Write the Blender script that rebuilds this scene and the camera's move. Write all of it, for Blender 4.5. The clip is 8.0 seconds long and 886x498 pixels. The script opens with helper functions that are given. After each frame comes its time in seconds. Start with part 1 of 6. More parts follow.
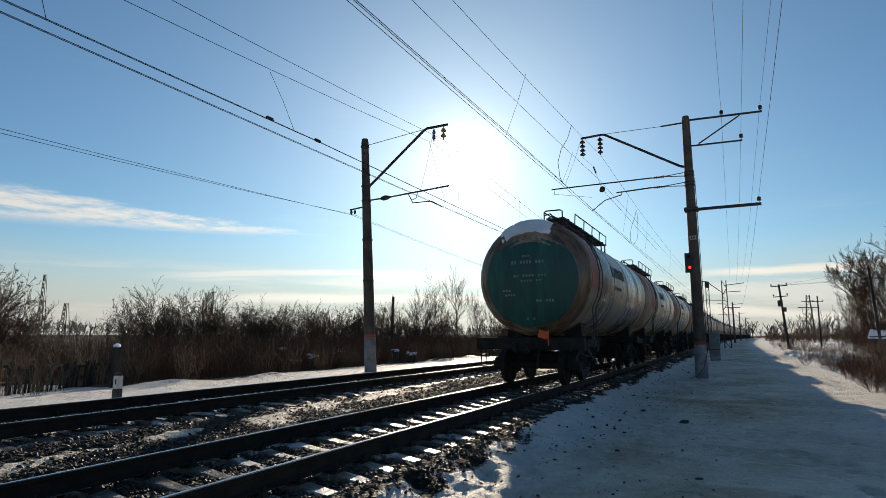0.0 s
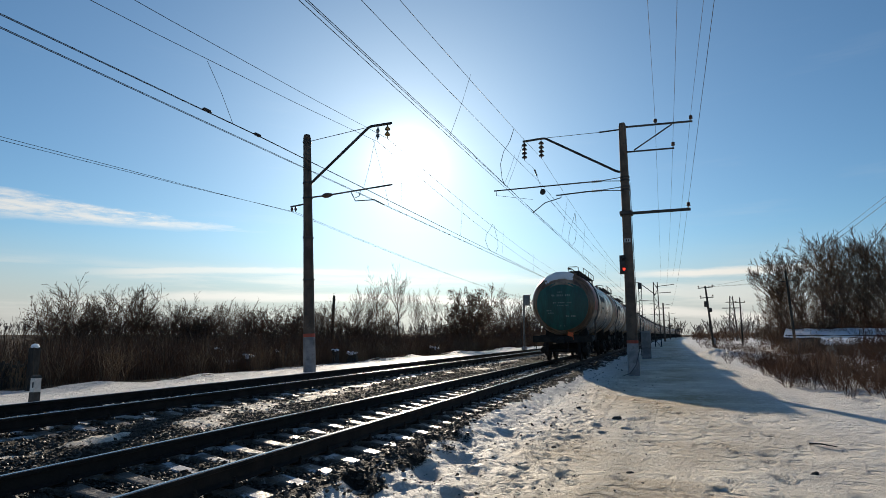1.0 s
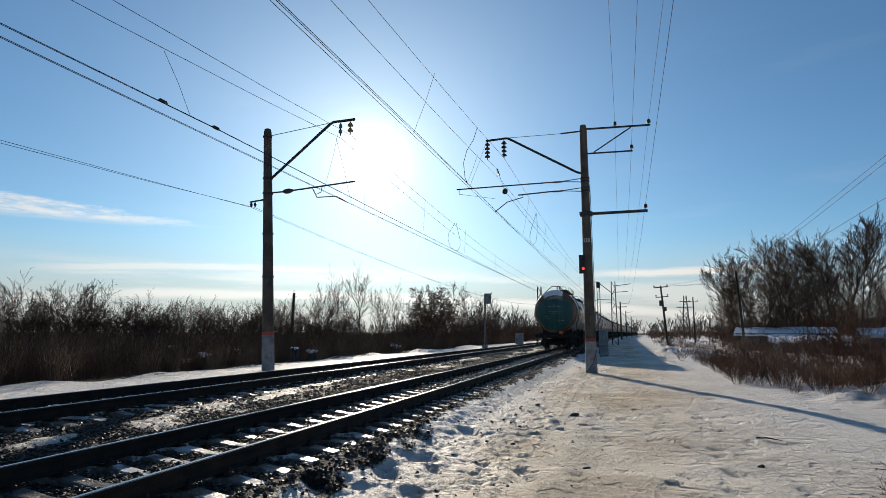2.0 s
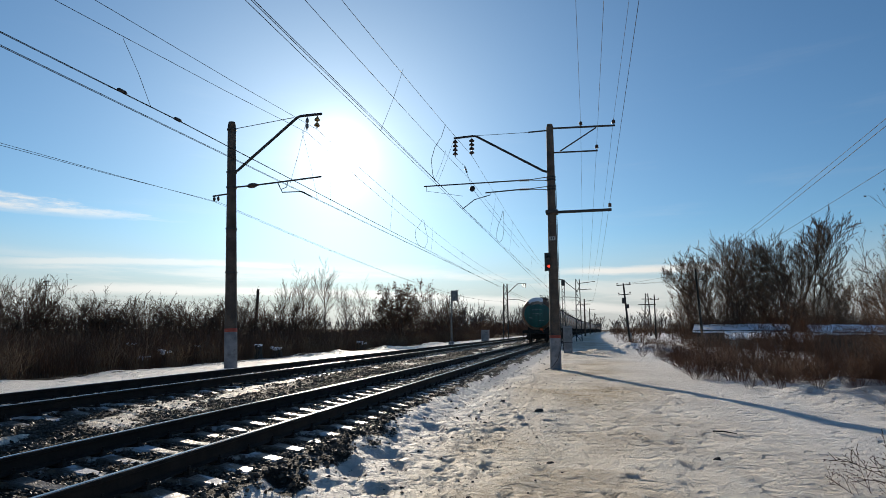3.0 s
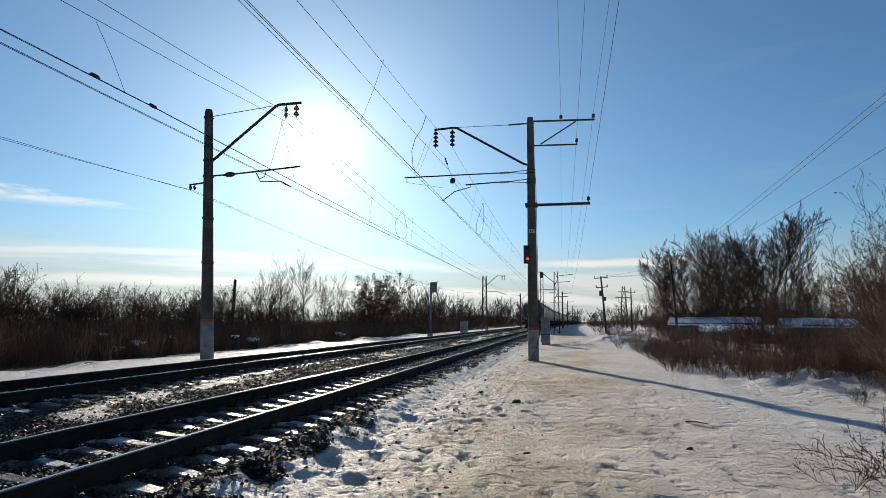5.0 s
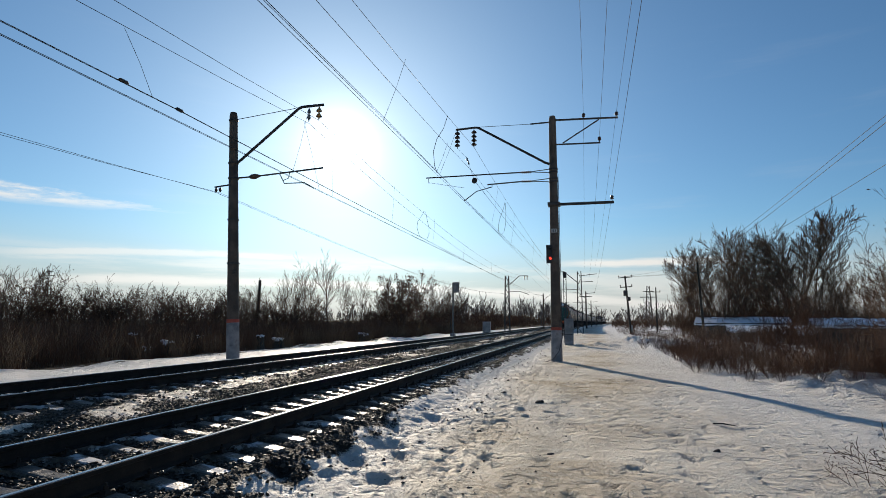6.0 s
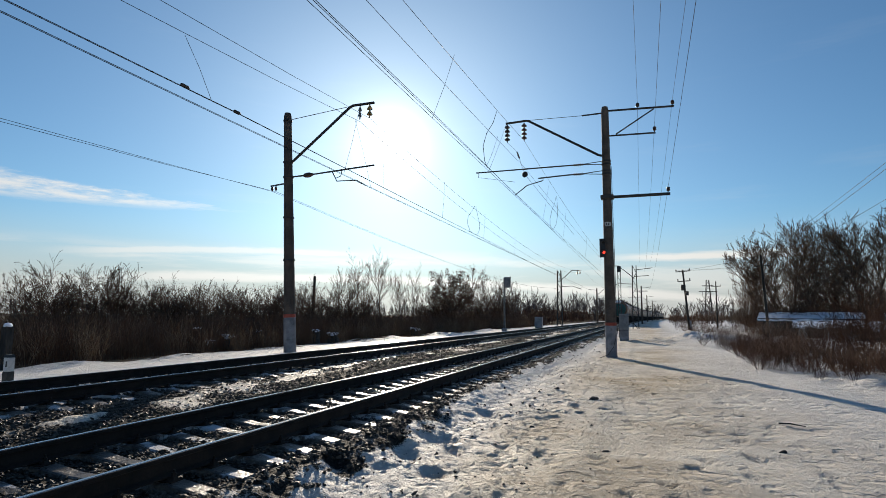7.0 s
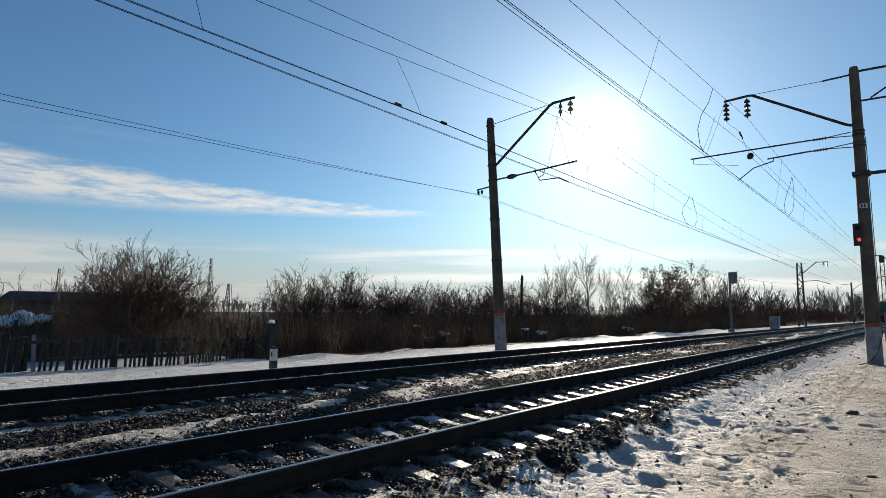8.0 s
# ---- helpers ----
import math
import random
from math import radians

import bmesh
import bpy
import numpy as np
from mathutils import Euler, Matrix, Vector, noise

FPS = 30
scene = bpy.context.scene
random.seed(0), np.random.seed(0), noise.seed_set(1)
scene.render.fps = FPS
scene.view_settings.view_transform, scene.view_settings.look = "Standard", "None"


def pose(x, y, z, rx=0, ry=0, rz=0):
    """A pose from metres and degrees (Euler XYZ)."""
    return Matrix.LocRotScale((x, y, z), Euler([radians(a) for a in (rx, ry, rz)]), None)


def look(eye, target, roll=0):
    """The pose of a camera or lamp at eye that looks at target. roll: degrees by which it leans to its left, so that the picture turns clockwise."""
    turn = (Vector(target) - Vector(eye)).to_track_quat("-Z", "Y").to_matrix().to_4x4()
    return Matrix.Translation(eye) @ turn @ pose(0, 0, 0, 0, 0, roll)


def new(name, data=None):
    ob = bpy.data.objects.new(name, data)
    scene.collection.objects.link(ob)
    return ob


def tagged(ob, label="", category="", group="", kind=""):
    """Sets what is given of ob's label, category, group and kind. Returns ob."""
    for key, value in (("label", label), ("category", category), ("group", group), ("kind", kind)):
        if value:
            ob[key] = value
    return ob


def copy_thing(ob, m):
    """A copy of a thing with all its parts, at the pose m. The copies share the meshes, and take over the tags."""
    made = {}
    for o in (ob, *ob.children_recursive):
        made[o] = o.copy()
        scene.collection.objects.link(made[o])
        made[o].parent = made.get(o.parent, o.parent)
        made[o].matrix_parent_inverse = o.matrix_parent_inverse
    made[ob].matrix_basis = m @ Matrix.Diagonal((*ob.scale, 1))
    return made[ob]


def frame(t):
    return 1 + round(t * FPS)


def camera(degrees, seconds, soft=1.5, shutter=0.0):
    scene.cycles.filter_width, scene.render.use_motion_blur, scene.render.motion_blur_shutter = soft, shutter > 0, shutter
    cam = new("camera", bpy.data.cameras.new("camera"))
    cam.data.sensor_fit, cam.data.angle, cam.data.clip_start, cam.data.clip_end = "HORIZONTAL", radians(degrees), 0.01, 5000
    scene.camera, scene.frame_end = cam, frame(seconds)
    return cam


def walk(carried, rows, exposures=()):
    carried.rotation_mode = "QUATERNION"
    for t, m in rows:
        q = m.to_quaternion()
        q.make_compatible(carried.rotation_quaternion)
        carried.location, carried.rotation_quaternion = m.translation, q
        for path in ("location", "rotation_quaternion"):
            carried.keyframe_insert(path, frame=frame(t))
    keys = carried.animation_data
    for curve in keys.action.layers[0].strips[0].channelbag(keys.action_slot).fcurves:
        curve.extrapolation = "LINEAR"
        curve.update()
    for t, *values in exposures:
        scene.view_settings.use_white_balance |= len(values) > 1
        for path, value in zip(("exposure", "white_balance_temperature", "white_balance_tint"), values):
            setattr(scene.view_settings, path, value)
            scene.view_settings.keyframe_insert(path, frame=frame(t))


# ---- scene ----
cam = camera(75.2, 8.0, soft=0.6)
EYE = (4.96, 0.0, 1.28)
TURNS = [
    (0.0, 26.98, 8.51, -0.09), (0.5, 23.73, 8.46, -0.06), (1.0, 21.21, 8.46, -0.03), (1.5, 19.18, 8.39, -0.07),
    (3.0, 14.10, 7.97, -0.08), (3.5, 12.43, 7.79, -0.09), (4.0, 11.47, 7.51, -0.09), (4.5, 11.55, 7.21, -0.18),
    (6.0, 14.24, 7.15, -0.33), (6.5, 15.92, 6.98, -0.29), (7.0, 19.32, 6.64, -0.37), (7.5, 27.37, 6.52, -0.42),
    (8.0, 39.72, 6.37, -0.45)]
walk(cam, [(t, pose(*EYE, 90 + pitch, roll, yaw)) for t, yaw, pitch, roll in TURNS],
     [(0.0, 0.05, 7150, 10), (0.5, 0.03, 7000, 10), (1.5, 0.0, 6700, 10), (4.0, 0.0, 6600, 10), (8.0, 0.0, 6650, 10)])

# ---- light ----
SUN_AZ, SUN_EL = radians(24.7), radians(17.0)
SUN_DIR = Vector((-math.sin(SUN_AZ) * math.cos(SUN_EL), math.cos(SUN_AZ) * math.cos(SUN_EL), math.sin(SUN_EL)))
SKY_STRENGTH, SUN_STRENGTH, EXPOSURE = 0.09, 5.0, 0.0
scene.view_settings.exposure = EXPOSURE

sun_data = bpy.data.lights.new("sun", "SUN")
sun_data.energy, sun_data.angle, sun_data.color = SUN_STRENGTH, radians(0.55), (1.0, 0.88, 0.72)
sun = new("sun", sun_data)
sun.matrix_world = look(SUN_DIR * 300, (0, 0, 0))


class Nodes:
    """A short way to write node trees."""

    def __init__(self, tree):
        self.tree = tree
        tree.nodes.clear()

    def add(self, kind, **values):
        n = self.tree.nodes.new(kind)
        for key, v in values.items():
            if key == "ins":
                for k, w in v.items():
                    if isinstance(w, bpy.types.NodeSocket):
                        self.tree.links.new(w, n.inputs[k])
                    else:
                        n.inputs[k].default_value = w
            else:
                setattr(n, key, v)
        return n

    def math(self, op, a, b=0.0, c=0.0, clamp=False):
        return self.add("ShaderNodeMath", operation=op, use_clamp=clamp, ins={0: a, 1: b, 2: c}).outputs[0]

    def ramp(self, x, lo, hi, a=0.0, b=1.0):
        return self.add("ShaderNodeMapRange", interpolation_type="SMOOTHSTEP", ins={0: x, 1: lo, 2: hi, 3: a, 4: b}).outputs[0]

    def noise(self, vec, scale, detail=4.0, rough=0.55):
        return self.add("ShaderNodeTexNoise", ins={"Vector": vec, "Scale": scale, "Detail": detail, "Roughness": rough}).outputs["Fac"]

    def mix(self, fac, a, b, mode="MIX"):
        return self.add("ShaderNodeMix", data_type="RGBA", blend_type=mode, ins={0: fac, 6: a, 7: b}).outputs[2]


def make_world():
    world = bpy.data.worlds.new("world")
    scene.world = world
    world.use_nodes = True
    n = Nodes(world.node_tree)
    sky = n.add("ShaderNodeTexSky", sky_type="NISHITA", sun_disc=False, sun_elevation=SUN_EL, sun_rotation=-SUN_AZ,
                altitude=100, air_density=1.0, dust_density=0.25, ozone_density=2.0)
    vec = n.add("ShaderNodeTexCoord").outputs["Generated"]
    xyz = n.add("ShaderNodeSeparateXYZ", ins={0: vec}).outputs
    az = n.math("MULTIPLY", n.math("ARCTAN2", n.math("MULTIPLY", xyz[0], -1.0), xyz[1]), 57.2958)
    el = n.math("MULTIPLY", n.math("ARCSINE", xyz[2]), 57.2958)
    flat = n.add("ShaderNodeCombineXYZ", ins={0: n.math("MULTIPLY", az, 0.045), 1: n.math("MULTIPLY", el, 0.42), 2: 3.0}).outputs[0]
    streak = n.noise(flat, 1.0, 6.0, 0.6)
    fine = n.noise(n.add("ShaderNodeCombineXYZ", ins={0: n.math("MULTIPLY", az, 0.16), 1: n.math("MULTIPLY", el, 0.9), 2: 7.0}).outputs[0], 1.6, 7.0, 0.65)
    # low bands of thin cloud over the horizon
    low = n.math("MULTIPLY", n.ramp(el, 0.3, 3.0), n.ramp(el, 7.0, 5.0))
    bands = n.math("MULTIPLY", low, n.ramp(streak, 0.46, 0.62))
    wave = n.math("MULTIPLY", n.math("SUBTRACT", fine, 0.5), 1.1)
    for top, drop, thick, a0, a1 in ((6.05, 0.0022, 0.30, 56.0, 24.0), (3.55, 0.0012, 0.42, 52.0, -30.0), (5.6, 0.0, 0.35, 6.0, -16.0)):
        d = n.math("SUBTRACT", az, 34.0)
        line = n.math("SUBTRACT", top, n.math("MULTIPLY", n.math("MULTIPLY", d, d), drop))
        off = n.math("ABSOLUTE", n.math("SUBTRACT", n.math("SUBTRACT", el, line), n.math("MULTIPLY", wave, 0.6)))
        one = n.math("MULTIPLY", n.ramp(off, thick * 1.6, thick * 0.3), n.math("MULTIPLY", n.ramp(az, a0, a0 - 8.0), n.ramp(az, a1, a1 + 8.0)))
        bands = n.math("MAXIMUM", n.math("MULTIPLY", bands, 0.8), one)
    haze = n.ramp(el, 10.0, 0.5, 0.0, 0.92)
    # the long wedge of cirrus that thins out towards the sun
    mid = n.math("ADD", n.math("MULTIPLY", n.math("SUBTRACT", az, 40.0), 0.028), 9.75)
    wide = n.math("ADD", n.math("MULTIPLY", n.math("SUBTRACT", az, 39.0), 0.056), 0.12)
    off = n.math("DIVIDE", n.math("ABSOLUTE", n.math("SUBTRACT", n.math("SUBTRACT", el, mid), n.math("MULTIPLY", n.math("SUBTRACT", fine, 0.5), 1.5))), n.math("MAXIMUM", wide, 0.05))
    wedge = n.math("MULTIPLY", n.ramp(off, 1.15, 0.35), n.math("MULTIPLY", n.ramp(az, 37.0, 50.0), n.ramp(az, 125.0, 90.0)))
    wedge = n.math("MULTIPLY", wedge, n.ramp(fine, 0.32, 0.6, 0.2, 1.0))
    # faint veils higher up
    veil = n.math("MULTIPLY", n.ramp(streak, 0.55, 0.85, 0.0, 0.12), n.ramp(el, 34.0, 8.0))
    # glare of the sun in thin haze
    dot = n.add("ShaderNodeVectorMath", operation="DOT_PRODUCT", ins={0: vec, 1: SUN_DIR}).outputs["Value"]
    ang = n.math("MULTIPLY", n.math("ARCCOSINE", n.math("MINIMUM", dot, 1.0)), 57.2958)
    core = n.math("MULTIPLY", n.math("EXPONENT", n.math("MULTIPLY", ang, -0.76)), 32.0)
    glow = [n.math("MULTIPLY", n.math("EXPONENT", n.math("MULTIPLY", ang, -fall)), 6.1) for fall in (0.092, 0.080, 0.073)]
    cover = n.math("MAXIMUM", n.math("MAXIMUM", n.math("MULTIPLY", bands, 0.92), n.math("MULTIPLY", wedge, 0.82)), veil, clamp=True)
    lit = n.math("ADD", 1.0, n.math("MULTIPLY", n.math("EXPONENT", n.math("MULTIPLY", ang, -0.05)), 1.0))
    cloud = n.mix(1.0, (7.6, 7.4, 7.0, 1), n.add("ShaderNodeCombineColor", ins={0: lit, 1: lit, 2: lit}).outputs[0], "MULTIPLY")
    blue = n.mix(1.0, sky.outputs[0], (0.58, 0.87, 1.08, 1), "MULTIPLY")
    col = n.mix(cover, n.mix(haze, blue, (5.5, 5.45, 5.4, 1)), cloud)
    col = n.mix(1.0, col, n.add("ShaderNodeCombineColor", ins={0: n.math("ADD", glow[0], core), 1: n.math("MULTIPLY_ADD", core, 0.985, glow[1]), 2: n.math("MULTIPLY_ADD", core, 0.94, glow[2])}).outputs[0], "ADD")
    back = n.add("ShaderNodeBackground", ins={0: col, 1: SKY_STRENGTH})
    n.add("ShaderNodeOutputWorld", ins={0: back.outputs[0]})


make_world()


# ---- materials ----
def surface(name, a, b, rough=0.7, metal=0.0, scale=3.0, fine=40.0, bump=0.3, depth=0.01, spread=0.35, rough_b=None, stain=None, spec=0.5, stretch=(1, 1, 1), vary=0.24, frost=0.0):
    """Two tones by a large noise, fine grain on top, bump, and per-object variation; stain adds a third tone in streaks or blots."""
    m = bpy.data.materials.new(name)
    m.use_nodes = True
    n = Nodes(m.node_tree)
    co = n.add("ShaderNodeTexCoord").outputs["Object"]
    rnd = n.add("ShaderNodeObjectInfo").outputs["Random"]
    shift = n.add("ShaderNodeCombineXYZ", ins={0: n.math("MULTIPLY", rnd, 37.0), 1: n.math("MULTIPLY", rnd, 11.0), 2: 0.0}).outputs[0]
    co = n.add("ShaderNodeVectorMath", operation="MULTIPLY_ADD", ins={0: co, 1: stretch, 2: shift}).outputs[0]
    big, small = n.noise(co, scale, 5.0), n.noise(co, fine, 3.0, 0.6)
    col = n.mix(n.ramp(big, 0.35, 0.65), (*a, 1), (*b, 1))
    if stain:
        col = n.mix(n.math("MULTIPLY", n.ramp(n.noise(co, scale * 2.7, 6.0, 0.65), 0.52, 0.72), 0.8), col, (*stain, 1))
    g = n.ramp(small, 0.25, 0.75, 1.0 - spread, 1.0 + spread * 0.6)
    g = n.math("MULTIPLY", g, n.math("MULTIPLY_ADD", rnd, vary, 1.0 - vary / 2))
    col = n.mix(1.0, col, n.add("ShaderNodeCombineColor", ins={0: g, 1: g, 2: g}).outputs[0], "MULTIPLY")
    r = n.ramp(big, 0.3, 0.7, rough, rough if rough_b is None else rough_b)
    if frost:
        rime = n.math("MULTIPLY", n.ramp(n.math("ADD", n.noise(co, 3.1, 6.0, 0.7), n.math("MULTIPLY", rnd, 0.12)), 0.60, 0.68), frost)
        col = n.mix(rime, col, (0.62, 0.64, 0.68, 1))
        r = n.math("MULTIPLY_ADD", rime, 0.4, r)
    h = n.math("ADD", small, n.math("MULTIPLY", big, 0.6))
    nrm = n.add("ShaderNodeBump", ins={"Strength": bump, "Distance": depth, "Height": h}).outputs[0]
    bsdf = n.add("ShaderNodeBsdfPrincipled", ins={"Base Color": col, "Roughness": r, "Metallic": metal, "Normal": nrm, "Specular IOR Level": spec})
    n.add("ShaderNodeOutputMaterial", ins={0: bsdf.outputs[0]})
    return m


def glowing(name, colour, strength):
    m = bpy.data.materials.new(name)
    m.use_nodes = True
    n = Nodes(m.node_tree)
    e = n.add("ShaderNodeEmission", ins={0: (*colour, 1), 1: strength})
    n.add("ShaderNodeOutputMaterial", ins={0: e.outputs[0]})
    return m


def ground_surface():
    """Snow, trodden dirty snow, ballast and dry litter, spread by the cover laid on the sheet."""
    m = bpy.data.materials.new("ground")
    m.use_nodes = True
    n = Nodes(m.node_tree)
    co = n.add("ShaderNodeTexCoord").outputs["Object"]
    cover = n.add("ShaderNodeVertexColor", layer_name="cover").outputs["Color"]
    k = n.add("ShaderNodeSeparateColor", ins={0: cover}).outputs
    big, mid, small = n.noise(co, 0.55, 6.0, 0.6), n.noise(co, 4.5, 5.0, 0.6), n.noise(co, 42.0, 4.0, 0.65)
    clean = n.mix(n.ramp(mid, 0.3, 0.7), (0.73, 0.70, 0.66, 1), (0.86, 0.83, 0.79, 1))
    trod = n.mix(n.ramp(big, 0.38, 0.70), (0.44, 0.33, 0.20, 1), (0.84, 0.73, 0.57, 1))
    trod = n.mix(n.ramp(mid, 0.45, 0.75, 0.0, 0.5), trod, (0.88, 0.80, 0.67, 1))
    trod = n.mix(n.ramp(small, 0.62, 0.75, 0.0, 0.45), trod, (0.20, 0.17, 0.14, 1))
    trod = n.mix(n.ramp(n.noise(co, 17.0, 5.0, 0.7), 0.52, 0.78, 0.0, 0.5), trod, (0.30, 0.235, 0.165, 1))
    snow = n.mix(k[1], clean, trod)
    # ballast bed darkened: the shade of gaps between stones is in the colour
    stone = n.mix(n.ramp(small, 0.35, 0.7), (0.014, 0.012, 0.010, 1), (0.06, 0.052, 0.045, 1))
    litter = n.mix(n.ramp(mid, 0.35, 0.65), (0.030, 0.020, 0.012, 1), (0.075, 0.05, 0.028, 1))
    edge = n.ramp(n.math("ADD", k[0], n.math("MULTIPLY", n.math("SUBTRACT", small, 0.5), 0.5)), 0.42, 0.58)
    bare = n.mix(k[2], stone, litter)
    col = n.mix(edge, bare, snow)
    rough = n.math("MULTIPLY_ADD", edge, -0.16, 0.8)
    pits = n.ramp(n.noise(co, 3.2, 2.0, 0.4), 0.30, 0.44, -1.0, 0.0)
    h = n.math("ADD", n.math("MULTIPLY", small, 0.6), n.math("ADD", n.math("ADD", mid, pits), n.math("MULTIPLY", n.noise(co, 14.0, 4.0), 0.9)))
    nrm = n.add("ShaderNodeBump", ins={"Strength": 1.0, "Distance": 0.085, "Height": h}).outputs[0]
    bsdf = n.add("ShaderNodeBsdfPrincipled", ins={"Base Color": col, "Roughness": rough, "Normal": nrm, "Specular IOR Level": n.math("MULTIPLY_ADD", edge, 0.09, 0.12)})
    n.add("ShaderNodeOutputMaterial", ins={0: bsdf.outputs[0]})
    return m


GROUND = ground_surface()
SNOW = surface("snow", (0.76, 0.78, 0.82), (0.86, 0.87, 0.89), 0.6, scale=2.0, fine=30, bump=0.4, depth=0.03, spread=0.06)
STONE = surface("ballast_stone", (0.026, 0.021, 0.017), (0.105, 0.085, 0.067), 0.5, rough_b=0.85, spec=0.3, scale=9, fine=60, depth=0.004, spread=0.5)
CONCRETE = surface("sleeper_concrete", (0.060, 0.050, 0.042), (0.125, 0.108, 0.09), 0.27, rough_b=0.5, scale=9, fine=34, bump=0.8, depth=0.014, stain=(0.03, 0.025, 0.02), frost=0.75)
POLE = surface("pole_concrete", (0.066, 0.047, 0.034), (0.115, 0.085, 0.063), 0.8, scale=1.6, fine=45, depth=0.006, stain=(0.045, 0.036, 0.03))
POLE_PAINT = surface("pole_whitewash", (0.15, 0.155, 0.17), (0.26, 0.26, 0.27), 0.75, scale=2.5, fine=50, spread=0.2, depth=0.004, stain=(0.12, 0.11, 0.105))
RED_PAINT = surface("red_paint", (0.27, 0.045, 0.028), (0.40, 0.08, 0.045), 0.65, scale=5, spread=0.25)
RUST = surface("rail_rust", (0.012, 0.008, 0.006), (0.027, 0.018, 0.013), 0.75, scale=4, fine=60, depth=0.003, spec=0.3)
POLISHED = surface("polished_steel", (0.26, 0.26, 0.27), (0.36, 0.355, 0.35), 0.22, metal=1.0, scale=3, fine=30, bump=0.05, spread=0.1, rough_b=0.32, stretch=(1, 0.1, 1))
STEEL = surface("dark_steel", (0.030, 0.028, 0.027), (0.075, 0.066, 0.06), 0.62, metal=0.3, scale=3, fine=50, depth=0.003)
GALV = surface("weathered_zinc", (0.12, 0.12, 0.12), (0.22, 0.22, 0.215), 0.55, metal=0.6, scale=3, fine=40, depth=0.003)
WIRE = surface("wire_copper", (0.022, 0.019, 0.017), (0.045, 0.038, 0.032), 0.75, spec=0.2, scale=1, fine=20, bump=0.1)
PORCELAIN = surface("brown_porcelain", (0.045, 0.02, 0.012), (0.07, 0.032, 0.02), 0.42, scale=3, bump=0.05, spread=0.1)
GLASS_INS = surface("amber_insulator", (0.28, 0.15, 0.04), (0.40, 0.23, 0.07), 0.15, scale=3, bump=0.03, spread=0.1)
TANK = surface("tank_paint", (0.20, 0.118, 0.068), (0.50, 0.37, 0.26), 0.20, rough_b=0.42, scale=1.0, fine=9, bump=0.10, depth=0.01, spread=0.5, stain=(0.06, 0.042, 0.03), stretch=(0.35, 2.6, 0.16), vary=0.6)
TANK_GREEN = surface("tank_end_green", (0.004, 0.056, 0.046), (0.010, 0.115, 0.09), 0.45, rough_b=0.6, scale=1.1, fine=16, bump=0.12, spread=0.25, stain=(0.012, 0.042, 0.045), stretch=(2.2, 1, 0.25))
# red lead paint plus the tint of lens flare, both as surface colour
TANK_RED = surface("tank_red_lead_flare", (0.34, 0.085, 0.06), (0.44, 0.13, 0.09), 0.5, scale=1.5, fine=18, bump=0.1, stain=(0.2, 0.05, 0.04))
BOGIE = surface("bogie_grime", (0.009, 0.008, 0.007), (0.026, 0.021, 0.017), 0.7, metal=0.0, spec=0.3, scale=4, fine=45, depth=0.006)
LETTER_WHITE = surface("stencil_white", (0.10, 0.16, 0.15), (0.22, 0.28, 0.26), 0.6, scale=8, spread=0.25)
LETTER_BLACK = surface("stencil_black", (0.02, 0.02, 0.02), (0.035, 0.035, 0.035), 0.6, scale=8)
FLAG = surface("tail_flag", (0.75, 0.12, 0.03), (0.85, 0.18, 0.05), 0.7, scale=8, spread=0.2)
CABINET = surface("cabinet_paint", (0.16, 0.17, 0.18), (0.25, 0.26, 0.265), 0.55, scale=1.8, fine=30, spread=0.15, depth=0.003, stain=(0.13, 0.115, 0.10))
SIGNAL = surface("signal_black", (0.014, 0.014, 0.015), (0.028, 0.028, 0.028), 0.5, scale=4)
RED_LAMP = glowing("red_lamp", (1.0, 0.05, 0.03), 2.2)
BARK = surface("bark", (0.082, 0.047, 0.029), (0.165, 0.100, 0.062), 0.85, scale=3, fine=25, spread=0.35)
TWIG = surface("twig", (0.068, 0.035, 0.019), (0.135, 0.074, 0.042), 0.8, scale=1.2, fine=12, spread=0.3)
TWIG_RED = surface("red_brush", (0.078, 0.033, 0.016), (0.155, 0.072, 0.034), 0.8, scale=0.6, fine=12, spread=0.35)
DRY_GRASS = surface("dry_grass", (0.11, 0.066, 0.034), (0.20, 0.125, 0.065), 0.8, scale=0.8, fine=12, spread=0.35)
DEAD_LEAF = surface("dead_leaf", (0.08, 0.04, 0.02), (0.15, 0.075, 0.035), 0.75, scale=3, spread=0.3)
WOOD = surface("old_wood", (0.022, 0.019, 0.016), (0.055, 0.046, 0.038), 0.85, scale=4, fine=30, depth=0.004, stretch=(1, 1, 0.2))
WALL_PALE = surface("pale_plaster", (0.38, 0.37, 0.36), (0.5, 0.49, 0.47), 0.85, scale=1.0, fine=16, spread=0.18, stain=(0.25, 0.23, 0.21))
WALL_DARK = surface("dark_boards", (0.035, 0.032, 0.032), (0.07, 0.065, 0.062), 0.8, scale=2, fine=18)
WHITE = surface("white_paint", (0.46, 0.46, 0.45), (0.60, 0.60, 0.59), 0.6, scale=5, spread=0.12, stain=(0.45, 0.43, 0.4))
BLACK = surface("black_paint", (0.015, 0.015, 0.015), (0.03, 0.03, 0.03), 0.6, scale=5)
FAR_WOOD = surface("far_woods", (0.075, 0.06, 0.055), (0.13, 0.105, 0.095), 0.9, scale=0.05, fine=0.6, spread=0.3)


